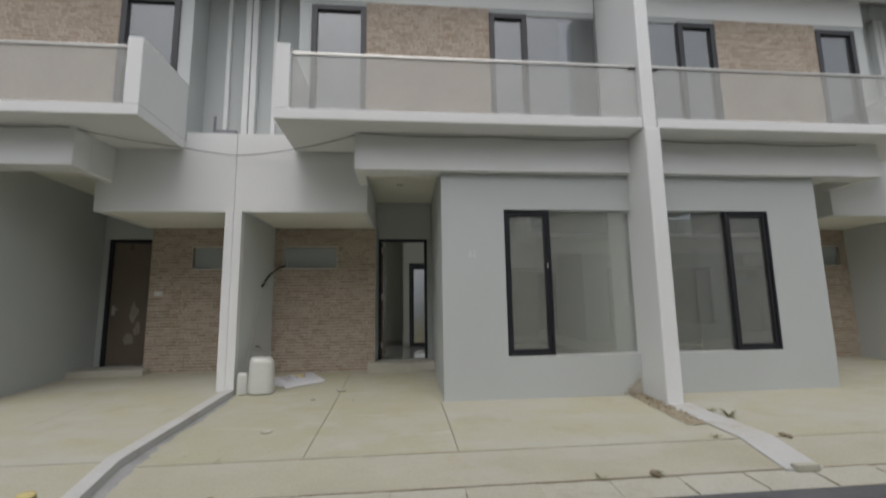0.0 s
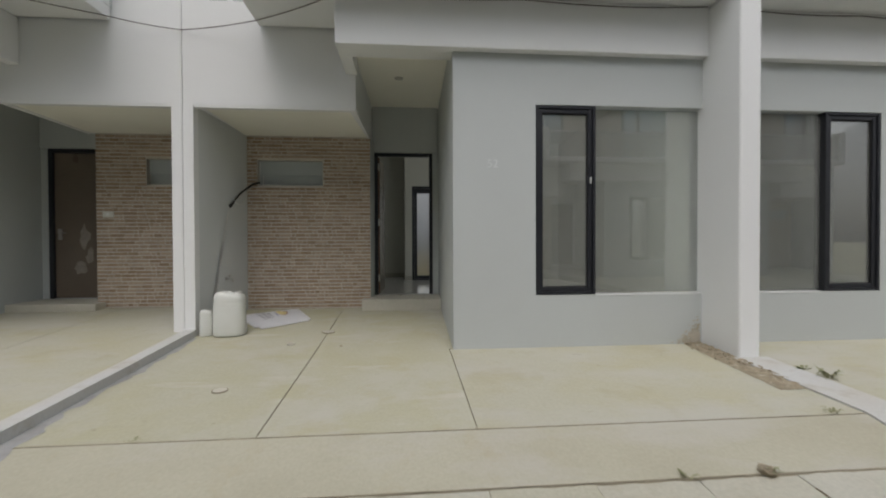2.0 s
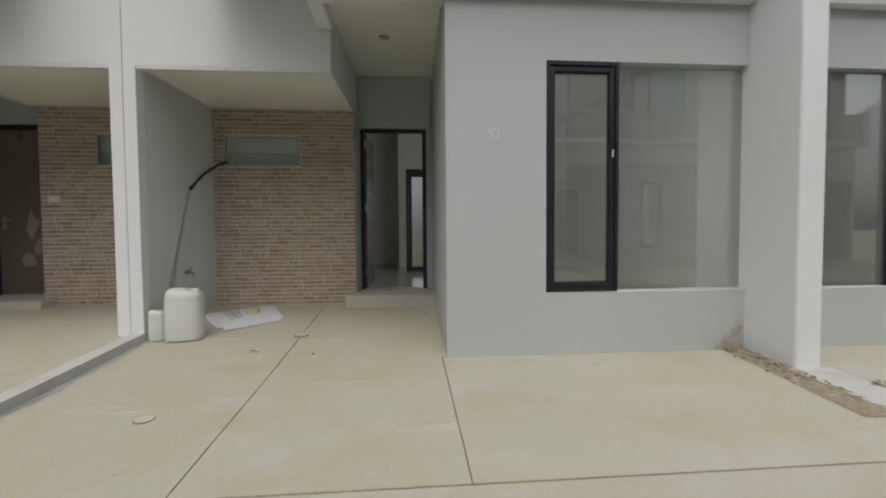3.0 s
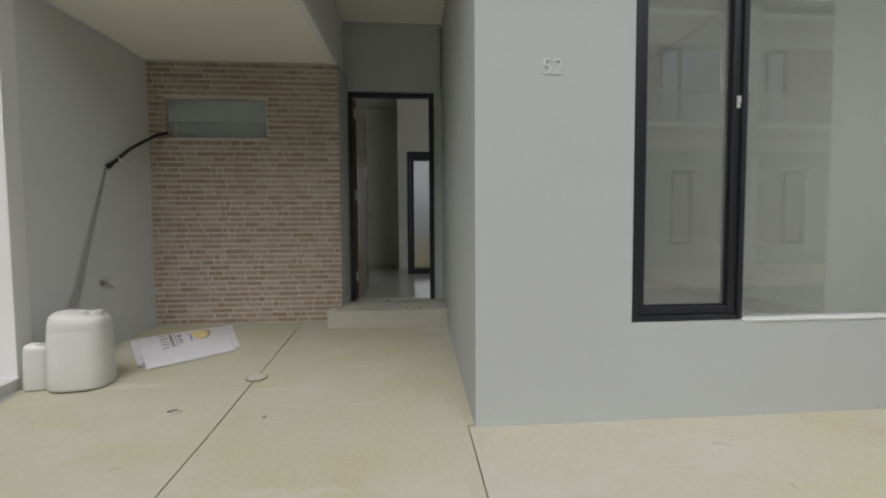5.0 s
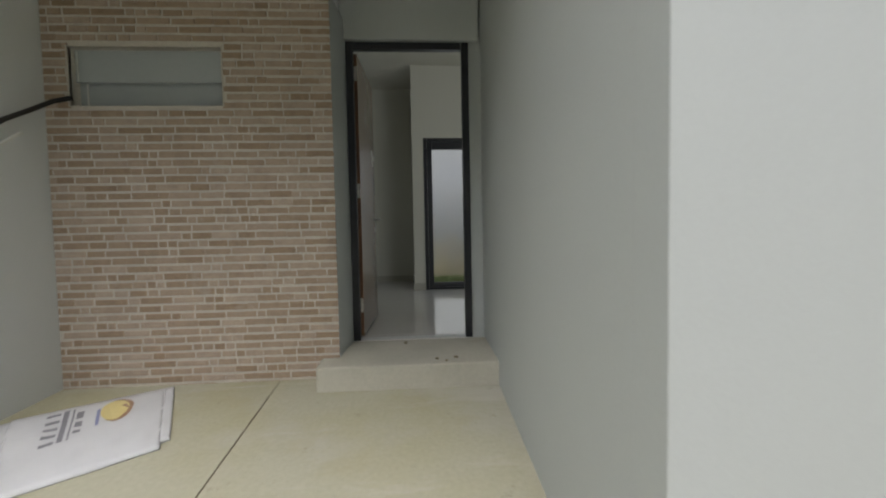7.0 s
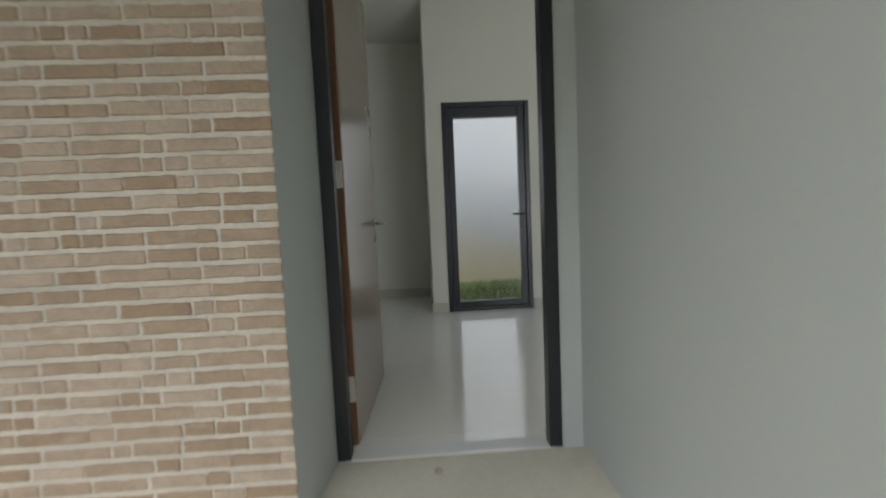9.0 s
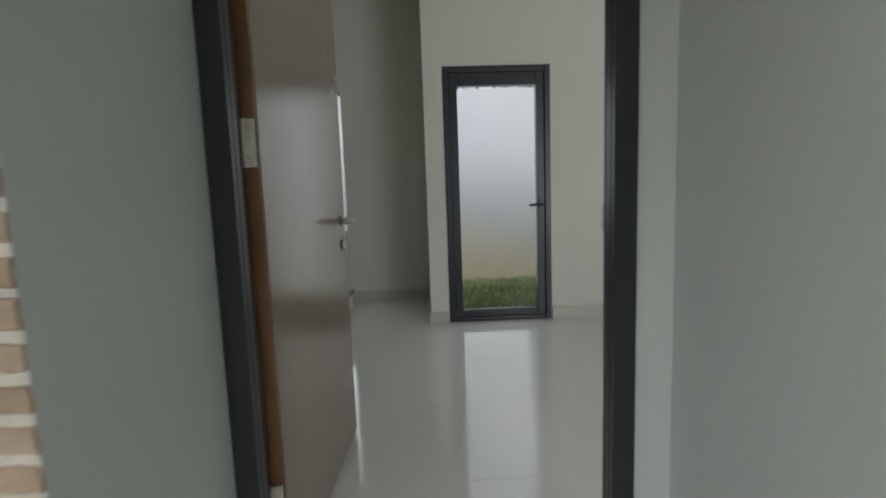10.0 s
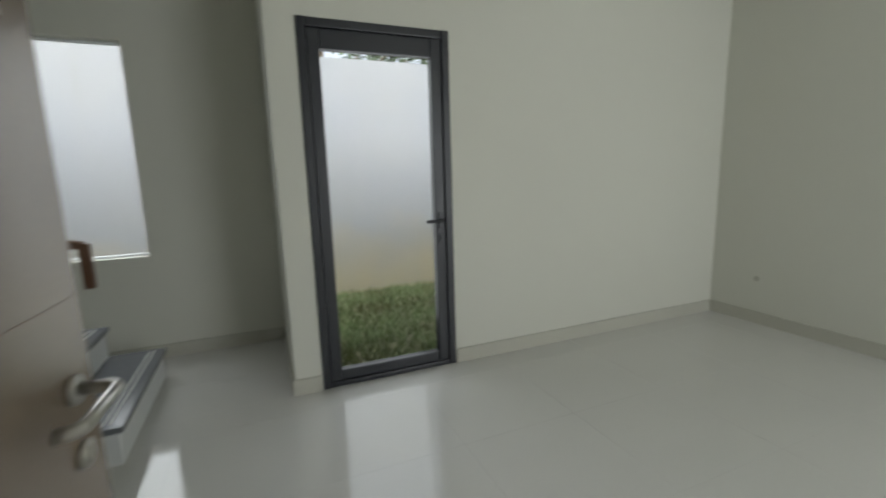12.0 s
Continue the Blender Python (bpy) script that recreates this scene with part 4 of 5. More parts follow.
# ---------------------------------------------------------------- yard
YW = 13.3
put("yard_ground", boxes((-6, 8, 10.89, YW, -0.3, 0.2)), SOIL, label="yard soil", kind="structure")
put("wall_yard", boxes((-6, 8, YW, YW + 0.15, -0.3, 2.80)), YARDWALL, label="white plastered yard wall, stained and lightened towards its foot", kind="structure")
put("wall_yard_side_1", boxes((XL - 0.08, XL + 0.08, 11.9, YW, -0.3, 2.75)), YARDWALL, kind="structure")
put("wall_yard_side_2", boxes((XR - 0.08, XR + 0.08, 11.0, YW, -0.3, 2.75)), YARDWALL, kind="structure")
grass = bmesh.new()
grnd = random.Random(21)
for _ in range(14000):
    x, y = grnd.uniform(-0.2, 3.0), grnd.uniform(10.9, YW - 0.02)
    h, a = grnd.uniform(0.03, 0.10), grnd.uniform(0, math.tau)
    w = grnd.uniform(0.004, 0.009)
    dx, dy = math.cos(a) * w, math.sin(a) * w
    lx, ly = grnd.uniform(-0.04, 0.04), grnd.uniform(-0.04, 0.04)
    v = [grass.verts.new(p) for p in ((x - dx, y - dy, 0.2), (x + dx, y + dy, 0.2), (x + lx + dx * 0.4, y + ly + dy * 0.4, 0.2 + h * 0.7), (x + lx * 1.6, y + ly * 1.6, 0.2 + h))]
    grass.faces.new((v[0], v[1], v[2], v[3]))
put("grass", grass, GRASS, label="short green grass", kind="stuff", category="grass")


def tree(x, y, h, spread, seed):
    """A leafy tree: trunk, limbs and a loose crown of small leaves."""
    r = random.Random(seed)
    t = thing("tree", "dark green leafy tree behind the yard wall", "tree", "trees behind the yard")
    limbs = [tube([(x, y, -0.2), (x + 0.1, y, h * 0.3), (x, y + 0.1, h * 0.55), (x + 0.1, y, h * 0.8)], [0.16, 0.13, 0.1, 0.03], 8)]
    clumps = []
    for k in range(9):
        a = r.uniform(0, math.tau)
        s, z = spread * r.uniform(0.4, 1.0), h * r.uniform(0.55, 1.0)
        e = (x + math.cos(a) * s, y + math.sin(a) * s * 0.7, z)
        limbs.append(tube([(x, y, h * 0.4), ((x + e[0]) / 2, (y + e[1]) / 2, h * 0.4 + (z - h * 0.4) * 0.6), e], [0.07, 0.04, 0.015], 6))
        clumps.append(e)
    part("trunk", merge(*limbs), BARK, t)
    bm = bmesh.new()
    for c in clumps:
        for _ in range(230):
            p = Vector(c) + Vector((r.gauss(0, 0.45), r.gauss(0, 0.4), r.gauss(0, 0.35)))
            a, b = Vector((r.uniform(-1, 1), r.uniform(-1, 1), r.uniform(-0.6, 0.6))).normalized() * 0.09, Vector((r.uniform(-1, 1), r.uniform(-1, 1), r.uniform(-1, 1))).normalized() * 0.05
            bm.faces.new([bm.verts.new(q) for q in (p - a, p + b, p + a, p - b)])
    part("crown", bm, LEAVES, t)
    return t


for q in ((-1.5, 17.5, 5.2, 1.6, 1), (1.4, 18.5, 5.8, 1.9, 2), (4.2, 17.8, 5.0, 1.6, 3)):
    tree(*q)

# ---------------------------------------------------------------- the far side of the road
ACROSS = Matrix.Translation((XL + XR, 3.2, 0)) @ Matrix.Rotation(math.pi, 4, "Z")
far_paving = tagged(put("pavement_far", boxes((-40, 40, -5.2, -0.21, -0.345, -0.3)), JOINT), "concrete carport paving across the road", kind="structure")
for hm in (HERE, mirror(XL), mirror(XR), NEXT_RIGHT, NEXT_LEFT):
    m = ACROSS @ hm
    hs = shell(m, False)
    tagged(hs, "white and grey terraced house across the road", group="houses across the road")
    flush_door(m, hs)
    casement("window", 1.362, 1.964, 3.128, 0.607, 2.518, YF + 0.04, m, hs)
    part("bricks", brick_stuff(brick_rows(*BRICKAREA, [HOLE], 5), YB + 0.005, 9), BRICK, hs, "tan brick slips", m=m)["kind"] = "stuff"
    part("room_wall", boxes((-2.1, 3.0, 9.0, 9.1, 0.0, CEIL)), CREAM, hs, m=m)
    part("slab", strip(-2.23, 0.49, (4.135, 5.805, 7.85), 0, 0.004), CONCRETE, far_paving, m=m)
    part("slab", strip(0.49, 3.14, (4.135, 5.82), 0, 0.004), CONCRETE, far_paving, m=m)
    part("apron", strip(XL, XR, (3.40, 3.69, 4.135), 0, 0.004), APRON, far_paving, m=m)
    part("fin", merge(softbox(3.13, XR, 5.29, 6.03, -0.1, 3.50, 0.012, 2), softbox(3.14, XR, 5.335, 6.46, 3.51, 6.45, 0.01, 2)), WHITE, hs, m=m)

# ---------------------------------------------------------------- things in the carport


def jerrycan(x, y, w, d, h, turn, label, cap=0.03):
    """A plastic can: rounded body with a seam, grip and screw cap."""
    can = thing("jerrycan", label, "jerrycan", "plastic cans by the wall")
    z = lie(y)
    m = pose(x, y, z, 0, 0, turn)
    bm = bmesh.new()
    n, rows = 28, ((0.0, 0.9), (0.015, 0.97), (0.05, 1.0), (0.3, 1.0), (0.6, 1.0), (0.755, 0.995), (0.765, 0.985), (0.785, 0.985), (0.795, 0.992), (0.86, 0.985), (0.93, 0.94), (0.975, 0.8), (0.99, 0.5), (0.985, 0.2))
    rings = []
    for f, s in rows:
        ring = []
        for k in range(n):
            a = k * math.tau / n
            c, q = math.cos(a), math.sin(a)
            u, v = math.copysign(abs(c) ** 0.68, c), math.copysign(abs(q) ** 0.68, q)
            s_f = s * (1 - 0.07 * f) * (1 + 0.012 * noise.noise((u * 1.7, v * 1.7, f * 3 + w * 9)))
            ring.append(bm.verts.new((u * w / 2 * s_f, v * d / 2 * s_f, f * h * (1 - 0.03 * u * (f > 0.9)))))
        rings.append(ring)
    for a, b in zip(rings, rings[1:]):
        for k in range(n):
            bm.faces.new((a[k], a[(k + 1) % n], b[(k + 1) % n], b[k]))
    bm.faces.new(rings[0][::-1])
    bm.faces.new(rings[-1])
    part("body", bm, PLASTIC, can, m=m, smooth=True)
    part("grip", tube([(-w * 0.26, 0, h * 0.96), (-w * 0.2, 0, h * 0.985), (w * 0.05, 0, h * 0.985), (w * 0.12, 0, h * 0.95)], 0.014), PLASTIC, can, m=m, smooth=True)
    part("cap", tube([(w * 0.28, 0, h * 0.93), (w * 0.28, 0, h * 1.0)], cap, 16), PLASTIC, can, m=m)
    return can


jerrycan(-1.885, 6.53, 0.335, 0.27, 0.475, 8, "large milky white plastic jerrycan by the wall", 0.035)
jerrycan(-2.125, 6.50, 0.14, 0.11, 0.28, 20, "small white plastic can beside the large one", 0.018)

# empty sack, flattened on the floor
sack = thing("empty_sack", "flattened white woven sack with faded print", "sack")
SA, SB, SC, SD = Vector((-1.65, 6.71)), Vector((-1.12, 7.11)), Vector((-1.45, 7.78)), Vector((-2.13, 7.40))


def sack_point(u, v, lift=0.0):
    p = SA.lerp(SB, u).lerp(SD.lerp(SC, u), v)
    edge = min(1, 8 * min(u, 1 - u, v, 1 - v))
    z = 0.012 + 0.012 * edge * (1 + noise.noise((u * 7, v * 5, 3.0)))
    return (p.x, p.y, lie(p.y) + max(0.006, z) + lift)


def sack_sheet(u0, u1, v0, v1, nu, nv, lift):
    bm = bmesh.new()
    g = [[bm.verts.new(sack_point(u0 + (u1 - u0) * i / nu, v0 + (v1 - v0) * j / nv, lift)) for i in range(nu + 1)] for j in range(nv + 1)]
    for a, b in zip(g, g[1:]):
        for i in range(nu):
            bm.faces.new((a[i], a[i + 1], b[i + 1], b[i]))
    return bm


body = merge(sack_sheet(0.06, 0.94, 0, 1, 36, 20, 0), sack_sheet(0, 0.06, 0.12, 0.96, 4, 16, 0), sack_sheet(0.94, 1, 0.08, 1, 4, 16, 0))
bmesh.ops.remove_doubles(body, verts=body.verts, dist=0.002)
low = bmesh.ops.extrude_face_region(body, geom=list(body.faces))
for v in [e for e in low["geom"] if isinstance(e, bmesh.types.BMVert)]:
    v.co.z = lie(v.co.y) + 0.002
bmesh.ops.recalc_face_normals(body, faces=body.faces)
part("cloth", body, SACKMAT, sack, smooth=True)
for u0, u1, v0, v1 in ((0.345, 0.375, 0.42, 0.92), (0.395, 0.405, 0.42, 0.92), (0.42, 0.46, 0.5, 0.55), (0.42, 0.46, 0.6, 0.68), (0.42, 0.46, 0.73, 0.83)):
    part("print_bar", sack_sheet(u0, u1, v0, v1, 2, 8, 0.003), INKGREY, sack, "grey printed bar")
for k in range(5):
    part("print_letter", sack_sheet(0.255, 0.33, 0.42 + k * 0.105, 0.46 + k * 0.105, 2, 2, 0.003), INKGREY, sack, "grey printed bar")
disc = bmesh.new()
ring = [disc.verts.new(sack_point(0.64 + 0.085 * math.cos(a * math.tau / 20), 0.74 + 0.17 * math.sin(a * math.tau / 20), 0.0045)) for a in range(20)]
disc.faces.new(ring)
halo = bmesh.new()
halo.faces.new([halo.verts.new(sack_point(0.655 + 0.095 * math.cos(a * math.tau / 20), 0.74 + 0.19 * math.sin(a * math.tau / 20), 0.0032)) for a in range(20)])
part("print_ring", halo, INKBROWN, sack, "brown ring round the printed disc")
part("print_disc", disc, INKYELLOW, sack, "yellow printed disc")
part("print_patch", sack_sheet(0.535, 0.555, 0.55, 0.8, 2, 6, 0.004), INKBLUE, sack, "small dull printed patch")

# hose from the vent and the chased strip in the wall
def wall_x(y):
    """Inner face of the splayed party wall."""
    return -2.233 + (y - 6.602) * (0.088 / (YB - 6.602)) if y > 6.602 else -2.233


hose = thing("rubber_hose", "black rubber hose hanging from the vent to the wall", "hose")
arc = [(-1.955, 7.79, 1.985), (-2.04, 7.755, 1.955), (-2.09, 7.68, 1.891), (-2.137, 7.55, 1.802), (-2.150, 7.47, 1.74), (-2.158, 7.40, 1.685), (-2.164, 7.33, 1.635)]
part("tube", tube(arc, 0.014, 10), BLACKHOSE, hose, smooth=True)
part("end", tube([arc[-1], (-2.170, 7.30, 1.612)], 0.02, 10), BLACKHOSE, hose)
chase = bmesh.new()
prev = None
for k in range(15):
    f = k / 14
    y, z = 7.30 - 0.40 * f, 1.62 - 1.12 * f
    w = 0.014 + 0.03 * f + 0.006 * noise.noise((f * 9, 2, 1))
    cur = [chase.verts.new((wall_x(y + s * w) + 0.004, y + s * w, z)) for s in (-1, 1)]
    if prev:
        chase.faces.new((prev[0], prev[1], cur[1], cur[0]))
    prev = cur
bmesh.ops.solidify(chase, geom=list(chase.faces), thickness=0.005)
bmesh.ops.recalc_face_normals(chase, faces=chase.faces)
tagged(put("cement_chase", chase, CHASE), "grey cement filled chase in the wall", "wall patch")
hook = thing("white_conduit", "short bent white plastic conduit on the wall", "conduit")
part("tube", tube([(wall_x(7.42) + 0.02, 7.40, 1.70), (wall_x(7.42) + 0.05, 7.42, 1.655), (wall_x(7.45) + 0.08, 7.47, 1.655), (wall_x(7.5) + 0.12, 7.55, 1.73)], 0.009, 8), PLASTIC, hook, smooth=True)
tap = thing("garden_tap", "small steel garden tap on the wall", "tap")
ty, tz, tx = 7.2, 0.70, wall_x(7.2)
part("flange", tube([(tx, ty, tz), (tx + 0.008, ty, tz)], 0.025, 14), STEEL, tap)
part("spout", tube([(tx + 0.008, ty, tz), (tx + 0.06, ty, tz), (tx + 0.08, ty, tz - 0.012), (tx + 0.085, ty, tz - 0.045)], 0.01, 10), STEEL, tap, smooth=True)
part("lever", merge(tube([(tx + 0.045, ty, tz), (tx + 0.045, ty, tz + 0.035)], 0.006, 8), softbox(tx + 0.035, tx + 0.055, ty - 0.03, ty + 0.03, tz + 0.034, tz + 0.042, 0.003)), STEEL, tap)


def floor_drain(x, y, r, label, slotted=True):
    d = thing("floor_drain", label, "drain", "floor drains")
    z = lie(y)
    part("rim", tube([(x, y, z - 0.01), (x, y, z + 0.004)], [r, r * 0.96], 24), STEEL if slotted else JOINT, d)
    part("cover", tube([(x, y, z + 0.004), (x, y, z + 0.006)], [r * 0.86, r * 0.84], 24), HINGE if slotted else STEPCON, d)
    for k in range(-2, 3) if slotted else ():
        part("slot", boxes((x - r * 0.5, x + r * 0.5, y + k * r * 0.26 - 0.003, y + k * r * 0.26 + 0.003, z + 0.006, z + 0.0065)), GASKET, d)


floor_drain(-0.82, 6.55, 0.072, "round plain grey drain cover in the concrete joint", False)
floor_drain(-1.33, 4.9, 0.06, "round pale drain cover in the concrete", False)
pipe = thing("floor_pipe", "short open pale plastic pipe end in the concrete", "pipe")
px, py = -1.12, 6.10
ring_bm = bmesh.new()
loops = [[ring_bm.verts.new((px + r * math.cos(k * math.tau / 24), py + r * math.sin(k * math.tau / 24), lie(py) + z)) for k in range(24)]
         for r, z in ((0.042, -0.01), (0.041, 0.011), (0.038, 0.013), (0.031, 0.013), (0.029, 0.011), (0.029, -0.01))]
for a, b in zip(loops, loops[1:]):
    for k in range(24):
        ring_bm.faces.new((a[k], a[(k + 1) % 24], b[(k + 1) % 24], b[k]))
part("rim", ring_bm, STEPCON, pipe)
# A dirt-coloured disc plugs the pipe and paints the shade inside it.
part("bore", tube([(px, py, lie(py) - 0.004), (px, py, lie(py) + 0.003)], 0.0288, 20), JOINT, pipe, "dark disc in place of the shaded bore")

# house number
num = bpy.data.curves.new("number", "FONT")
num.body, num.size, num.extrude = "52", 0.112, 0.002
num_ob = new("number_tmp", num)
bpy.context.view_layer.update()
num_me = bpy.data.meshes.new_from_object(num_ob.evaluated_get(bpy.context.evaluated_depsgraph_get()))
bpy.data.objects.remove(num_ob)
nb = bmesh.new()
nb.from_mesh(num_me)
# The lighter colour stands in for light caught by the raised digits.
put("house_number", nb, PALEGREY, label="raised house number 52, lightened to bring out its relief", category="house number", m=pose(0.868, YF - 0.003, 1.885, 90, 0, 0))

# recessed lamp in the porch ceiling
dl = thing("downlight", "small round recessed downlight in the porch ceiling", "ceiling lamp")
part("ring", tube([(-0.014, 7.03, CEIL), (-0.014, 7.03, CEIL - 0.008)], [0.055, 0.05], 24), STEEL, dl)
part("lens", tube([(-0.014, 7.03, CEIL - 0.008), (-0.014, 7.03, CEIL - 0.009)], 0.036, 20), SKIRT, dl)

# bell plate on the neighbour's brick wall
bell = thing("bell_plate", "small white bell plate on the brick wall", "switch")
part("plate", softbox(-4.03, -3.90, YB - 0.025, YB - 0.001, 1.50, 1.58, 0.005), PLASTIC, bell)
part("button", softbox(-3.985, -3.945, YB - 0.03, YB - 0.0255, 1.52, 1.56, 0.003), WHITE, bell)

# latch and sticker on the window
latch = thing("window_latch", "white latch on the charcoal window sash", "latch")
part("plate", softbox(1.932, 1.946, YF + 0.008, YF + 0.018, 1.735, 1.80, 0.003), PLASTIC, latch)
part("lever", softbox(1.935, 1.943, YF - 0.002, YF + 0.0075, 1.76, 1.795, 0.002), PLASTIC, latch)


def wire(points, name="cable"):
    """A thin sagging cable fixed under the balcony."""
    pts = []
    for (a, b) in zip(points, points[1:]):
        for k in range(9):
            f = k / 8
            p = Vector(a).lerp(Vector(b), f)
            p.z -= 0.035 * math.sin(math.pi * f) * (Vector(b) - Vector(a)).length / 2
            pts.append(p)
    t = thing(name, "thin dark cable sagging along the facade", "cable", "cables along the facade")
    part("wire", tube(pts, 0.0055, 6), CABLE, t)


wire([(-5.2, 5.68, 3.49), (-4.1, 5.68, 3.49), (-3.05, 6.3, 3.49), (-2.345, 6.47, 3.44), (-1.5, 6.3, 3.49), (-0.5, 5.69, 3.5), (1.2, 5.69, 3.49), (3.1, 5.69, 3.5)])
wire([(3.36, 5.69, 3.5), (4.8, 5.69, 3.48), (6.6, 5.69, 3.49)])

# box and pipe in the recess above the canopy
unit = thing("wall_box", "dark grey metal box on the canopy ledge", "box")
part("box", softbox(-2.72, -2.42, 6.6, 6.72, 3.782, 3.88, 0.01), INKGREY, unit)
part("arm", tube([(-2.74, 6.65, 3.782), (-2.74, 6.65, 4.1)], 0.02, 8), INKGREY, unit)

# cup by the divider
cup = thing("paper_cup", "crumpled white cup with blue and yellow print", "cup")
cz = lie(3.62)
part("body", tube([(-2.52, 3.60, cz), (-2.515, 3.6, cz + 0.07)], [0.045, 0.055], 18), PLASTIC, cup, smooth=True)
part("band", tube([(-2.515, 3.6, cz + 0.07), (-2.51, 3.6, cz + 0.12)], [0.056, 0.06], 18), INKBLUE, cup, smooth=True)
part("lid", tube([(-2.51, 3.6, cz + 0.12), (-2.51, 3.6, cz + 0.15)], [0.062, 0.05], 18), INKYELLOW, cup, smooth=True)
blk = softbox(-2.36, -2.235, 3.56, 3.658, -0.13, -0.06, 0.008)
put("concrete_block", blk, KERBCON, label="small loose concrete block at the divider", category="block")
put("concrete_block", softbox(XR - 0.09, XR + 0.115, 3.625, 3.695, -0.125, -0.068, 0.01), KERBCON, label="grey concrete block at the end of the divider", category="block")


def pebble(x, y, r, seed, z=None):
    bm = bmesh.new()
    bmesh.ops.create_icosphere(bm, subdivisions=2, radius=r)
    for v in bm.verts:
        v.co = v.co * (1 + 0.5 * noise.noise(v.co * 30 + Vector((seed, 0, 0))))
        v.co.z *= 0.6
    put("clod", bm, EARTH, label="dark clod of earth in the joint", category="clod", m=Matrix.Translation((x, y, (lie(y) if z is None else z) + r * 0.3)))


for k, (x, y, r) in enumerate(((2.0, 3.70, 0.045), (-1.36, 3.69, 0.03), (-2.44, 4.33, 0.03), (3.53, 4.15, 0.035), (3.56, 4.12, 0.03), (-0.6, 6.0, 0.012))):
    pebble(x, y, r, k)


def weed(x, y, n, h, seed):
    r = random.Random(seed)
    bm = bmesh.new()
    for _ in range(n):
        a, l = r.uniform(0, math.tau), h * r.uniform(0.5, 1.1)
        d = Vector((math.cos(a), math.sin(a), 0))
        s = Vector((-d.y, d.x, 0)) * l * 0.16
        base = Vector((x, y, lie(y))) + d * r.uniform(0, 0.03)
        mid = base + d * l * 0.4 + Vector((0, 0, l * r.uniform(0.4, 0.8)))
        tip = base + d * l * r.uniform(0.7, 1.0) + Vector((0, 0, l * r.uniform(0.3, 0.9)))
        v = [bm.verts.new(p) for p in (base, mid - s, tip, mid + s)]
        bm.faces.new(v)
    put("weed", bm, WEED, label="small green weed in the joint", category="weed")


for k, q in enumerate(((3.46, 4.75, 18, 0.10), (3.43, 4.95, 14, 0.06), (1.55, 3.69, 14, 0.04), (2.02, 3.70, 12, 0.05), (2.86, 4.16, 12, 0.06), (-1.5, 4.14, 8, 0.03))):
    weed(*q, k)

# bare strip of earth at the foot of the fin
es = bmesh.new()
er = random.Random(8)
nx, ny = 22, 90
grid = []
for j in range(ny + 1):
    y = 4.55 + (YF - 0.01 - 4.55) * j / ny
    wdt = 0.26 * (0.75 + 0.25 * (1 - j / ny)) + 0.02 * noise.noise((0, y * 9, 0))
    row = []
    for i in range(nx + 1):
        u = i / nx
        edge = min(1, 5 * min(u, 1 - u + 0.3, j / ny + 0.05))
        row.append(es.verts.new((3.122 - wdt * (1 - u), y, lie(y) + 0.003 + edge * (0.02 * (0.5 + noise.noise((u * 4, y * 12, 5.0))) + 0.012 * (j / ny) * noise.noise((u * 13, y * 45, 2.0)) + 0.006 * noise.noise((u * 22, y * 80, 9.0))))))
    grid.append(row)
for a, b in zip(grid, grid[1:]):
    for i in range(nx):
        es.faces.new((a[i], a[i + 1], b[i + 1], b[i]))
put("earth_strip", es, EARTH, label="strip of bare brown earth beside the fin", kind="stuff", category="earth", smooth=True)

# crumbs of dark soil along the strip, thickest by the wall
crumbs = bmesh.new()
cr = random.Random(31)
for k in range(130):
    y = 5.78 - abs(cr.gauss(0, 0.32))
    if y < 4.6:
        continue
    x, r = 3.11 - abs(cr.gauss(0, 0.09)), cr.uniform(0.005, 0.018)
    spot = Matrix.Translation((max(2.88, x), y, lie(y) + 0.012 + r * 0.4)) @ Matrix.Rotation(cr.uniform(0, 6), 4, "Z") @ Matrix.Diagonal((1.0, cr.uniform(0.6, 1.3), cr.uniform(0.5, 0.9), 1))
    lump = bmesh.ops.create_icosphere(crumbs, subdivisions=1, radius=r, matrix=spot)
    for v in lump["verts"]:
        v.co += Vector((cr.uniform(-1, 1), cr.uniform(-1, 1), cr.uniform(-1, 1))) * r * 0.22
put("soil_crumbs", crumbs, EARTH, label="dark soil crumbs along the wall foot", kind="stuff", category="soil")

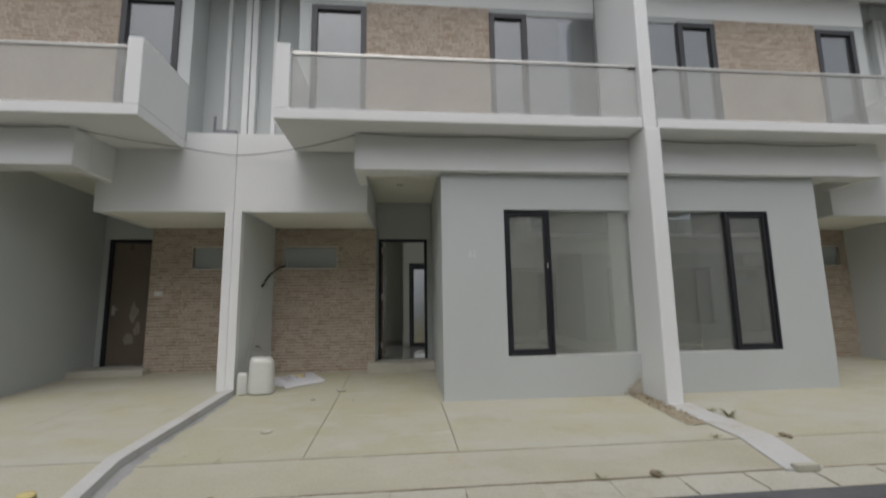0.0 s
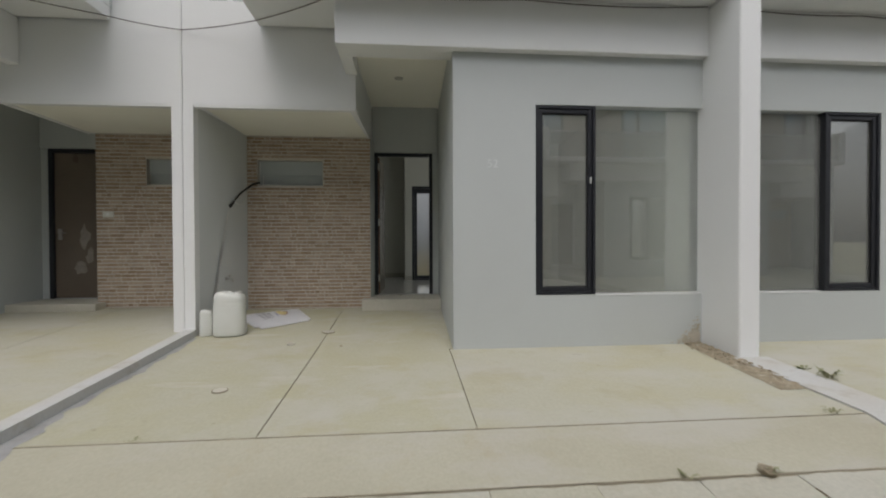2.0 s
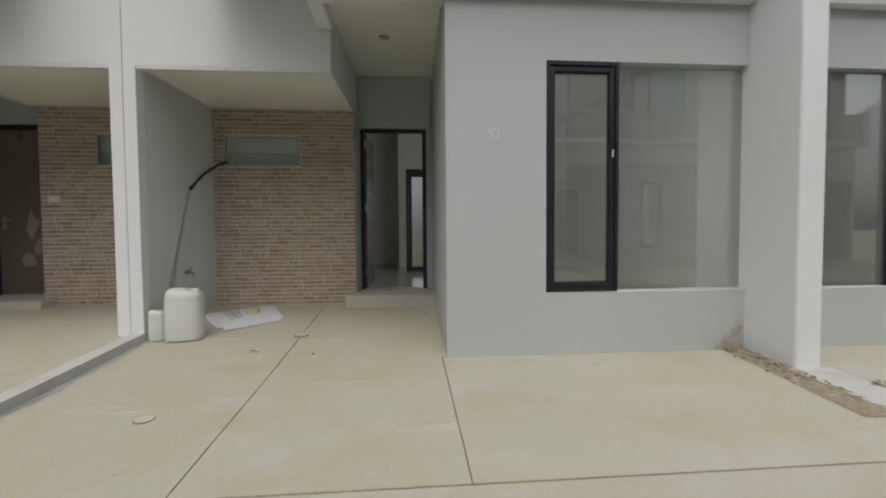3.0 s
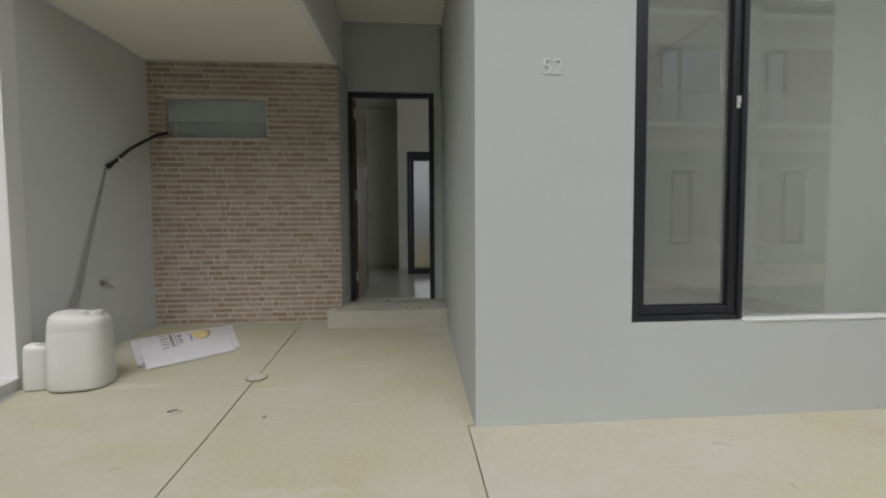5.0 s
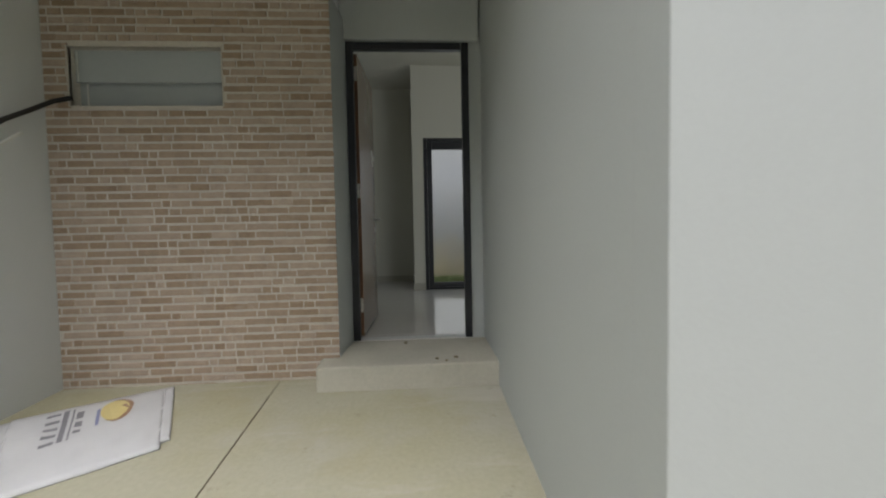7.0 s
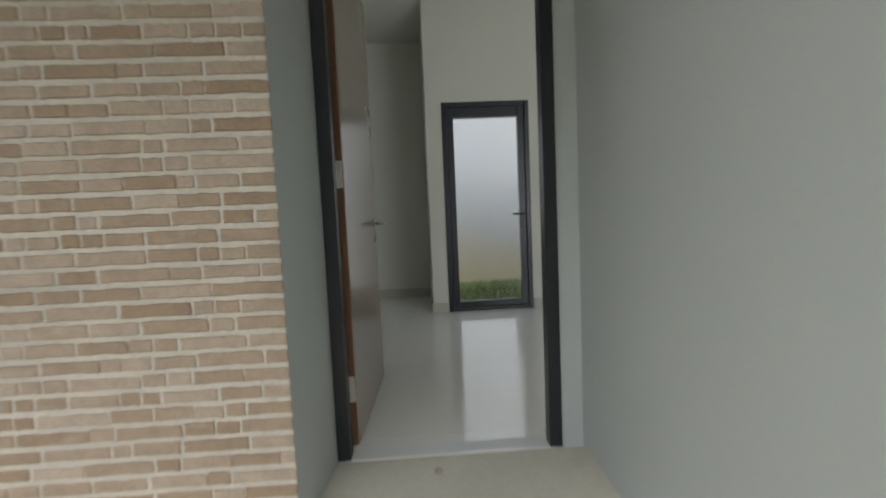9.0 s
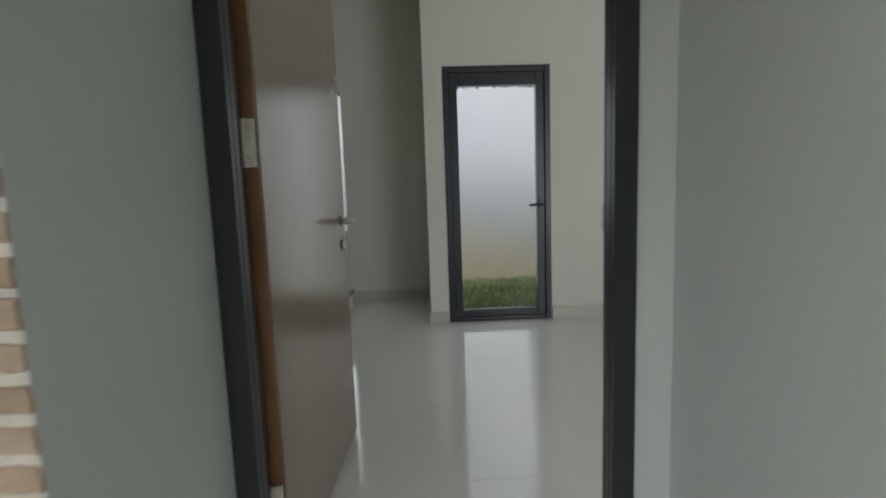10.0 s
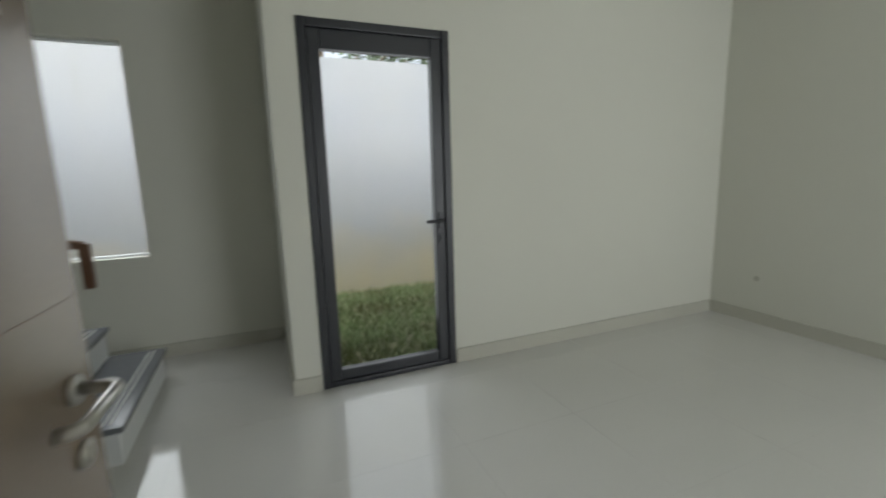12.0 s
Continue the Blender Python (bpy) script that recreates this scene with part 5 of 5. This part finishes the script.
# dried mud splashed on the wall beside the fin: a ragged heap-shaped stain with spatters
mud = bmesh.new()
mr = random.Random(21)
for k in range(260):
    u = abs(mr.gauss(0, 0.10))
    h = abs(mr.gauss(0, 0.12)) * max(0.12, 1 - u * 3.0)
    r = mr.uniform(0.008, 0.036) * max(0.3, 1 - 2.2 * (u + h))
    x, z, n = 3.12 - u - r, 0.082 + h + r * 0.5, mr.randint(5, 8)
    ring = [mud.verts.new((min(3.127, x + r * mr.uniform(0.6, 1.2) * math.cos(q * math.tau / n)), YF - 0.0015 - 0.00003 * k, z + r * mr.uniform(0.5, 1.1) * math.sin(q * math.tau / n))) for q in range(n)]
    mud.faces.new(ring)
put("mud_splash", mud, MUD, label="dried mud splash at the wall foot", kind="stuff", category="stain")

# ragged grey strip on the floor along the divider
grey_sheet = bmesh.new()
prev = None
for k in range(60):
    y = 3.72 + 2.7 * k / 59
    w = 0.07 + 0.05 * noise.noise((y * 3.1, 0, 7)) + 0.05 * noise.noise((y * 9, 4, 7)) + 0.05 * (k < 14)
    x0 = XL + 0.112
    cur = [grey_sheet.verts.new((x0 + u * w, y, lie(y) + 0.0035)) for u in (0, 0.5, 1)]
    if prev:
        for i in range(2):
            grey_sheet.faces.new((prev[i], prev[i + 1], cur[i + 1], cur[i]))
    prev = cur
put("divider_strip", grey_sheet, GREYSTRIP, label="ragged grey strip along the divider", kind="stuff", category="stain")
for k, (x, y, r) in enumerate(((0.18, 7.72, 0.012), (0.30, 7.74, 0.014), (0.24, 7.68, 0.01), (-0.02, 8.12, 0.016))):
    pebble(x, y, r, 20 + k, FLOOR - 0.004)

# ---------------------------------------------------------------- brick slips of the carport wall, last
slips = brick_rows(*BRICKAREA, [HOLE], 5)
near = sorted(slips, key=lambda s: (s[0] + s[2] / 2 < -1.2) * 10 + abs(s[1] - 1.2))[:300]
chosen = set(near)
brick_parent = bpy.data.objects["wall_brick_backing"]
kinds = [brick_mesh(30 + k, 0.0045) for k in range(8)]
brnd = random.Random(77)
for x, z, w, h in near:
    b = new("brick", brnd.choice(kinds))
    b.parent = brick_parent
    b.location, b.scale = (x, YB + 0.005, z), (w, 1, h)
part("brick_rest", brick_stuff([s for s in slips if s not in chosen], YB + 0.005, 9), BRICK, brick_parent, "tan brick slips")["kind"] = "stuff"
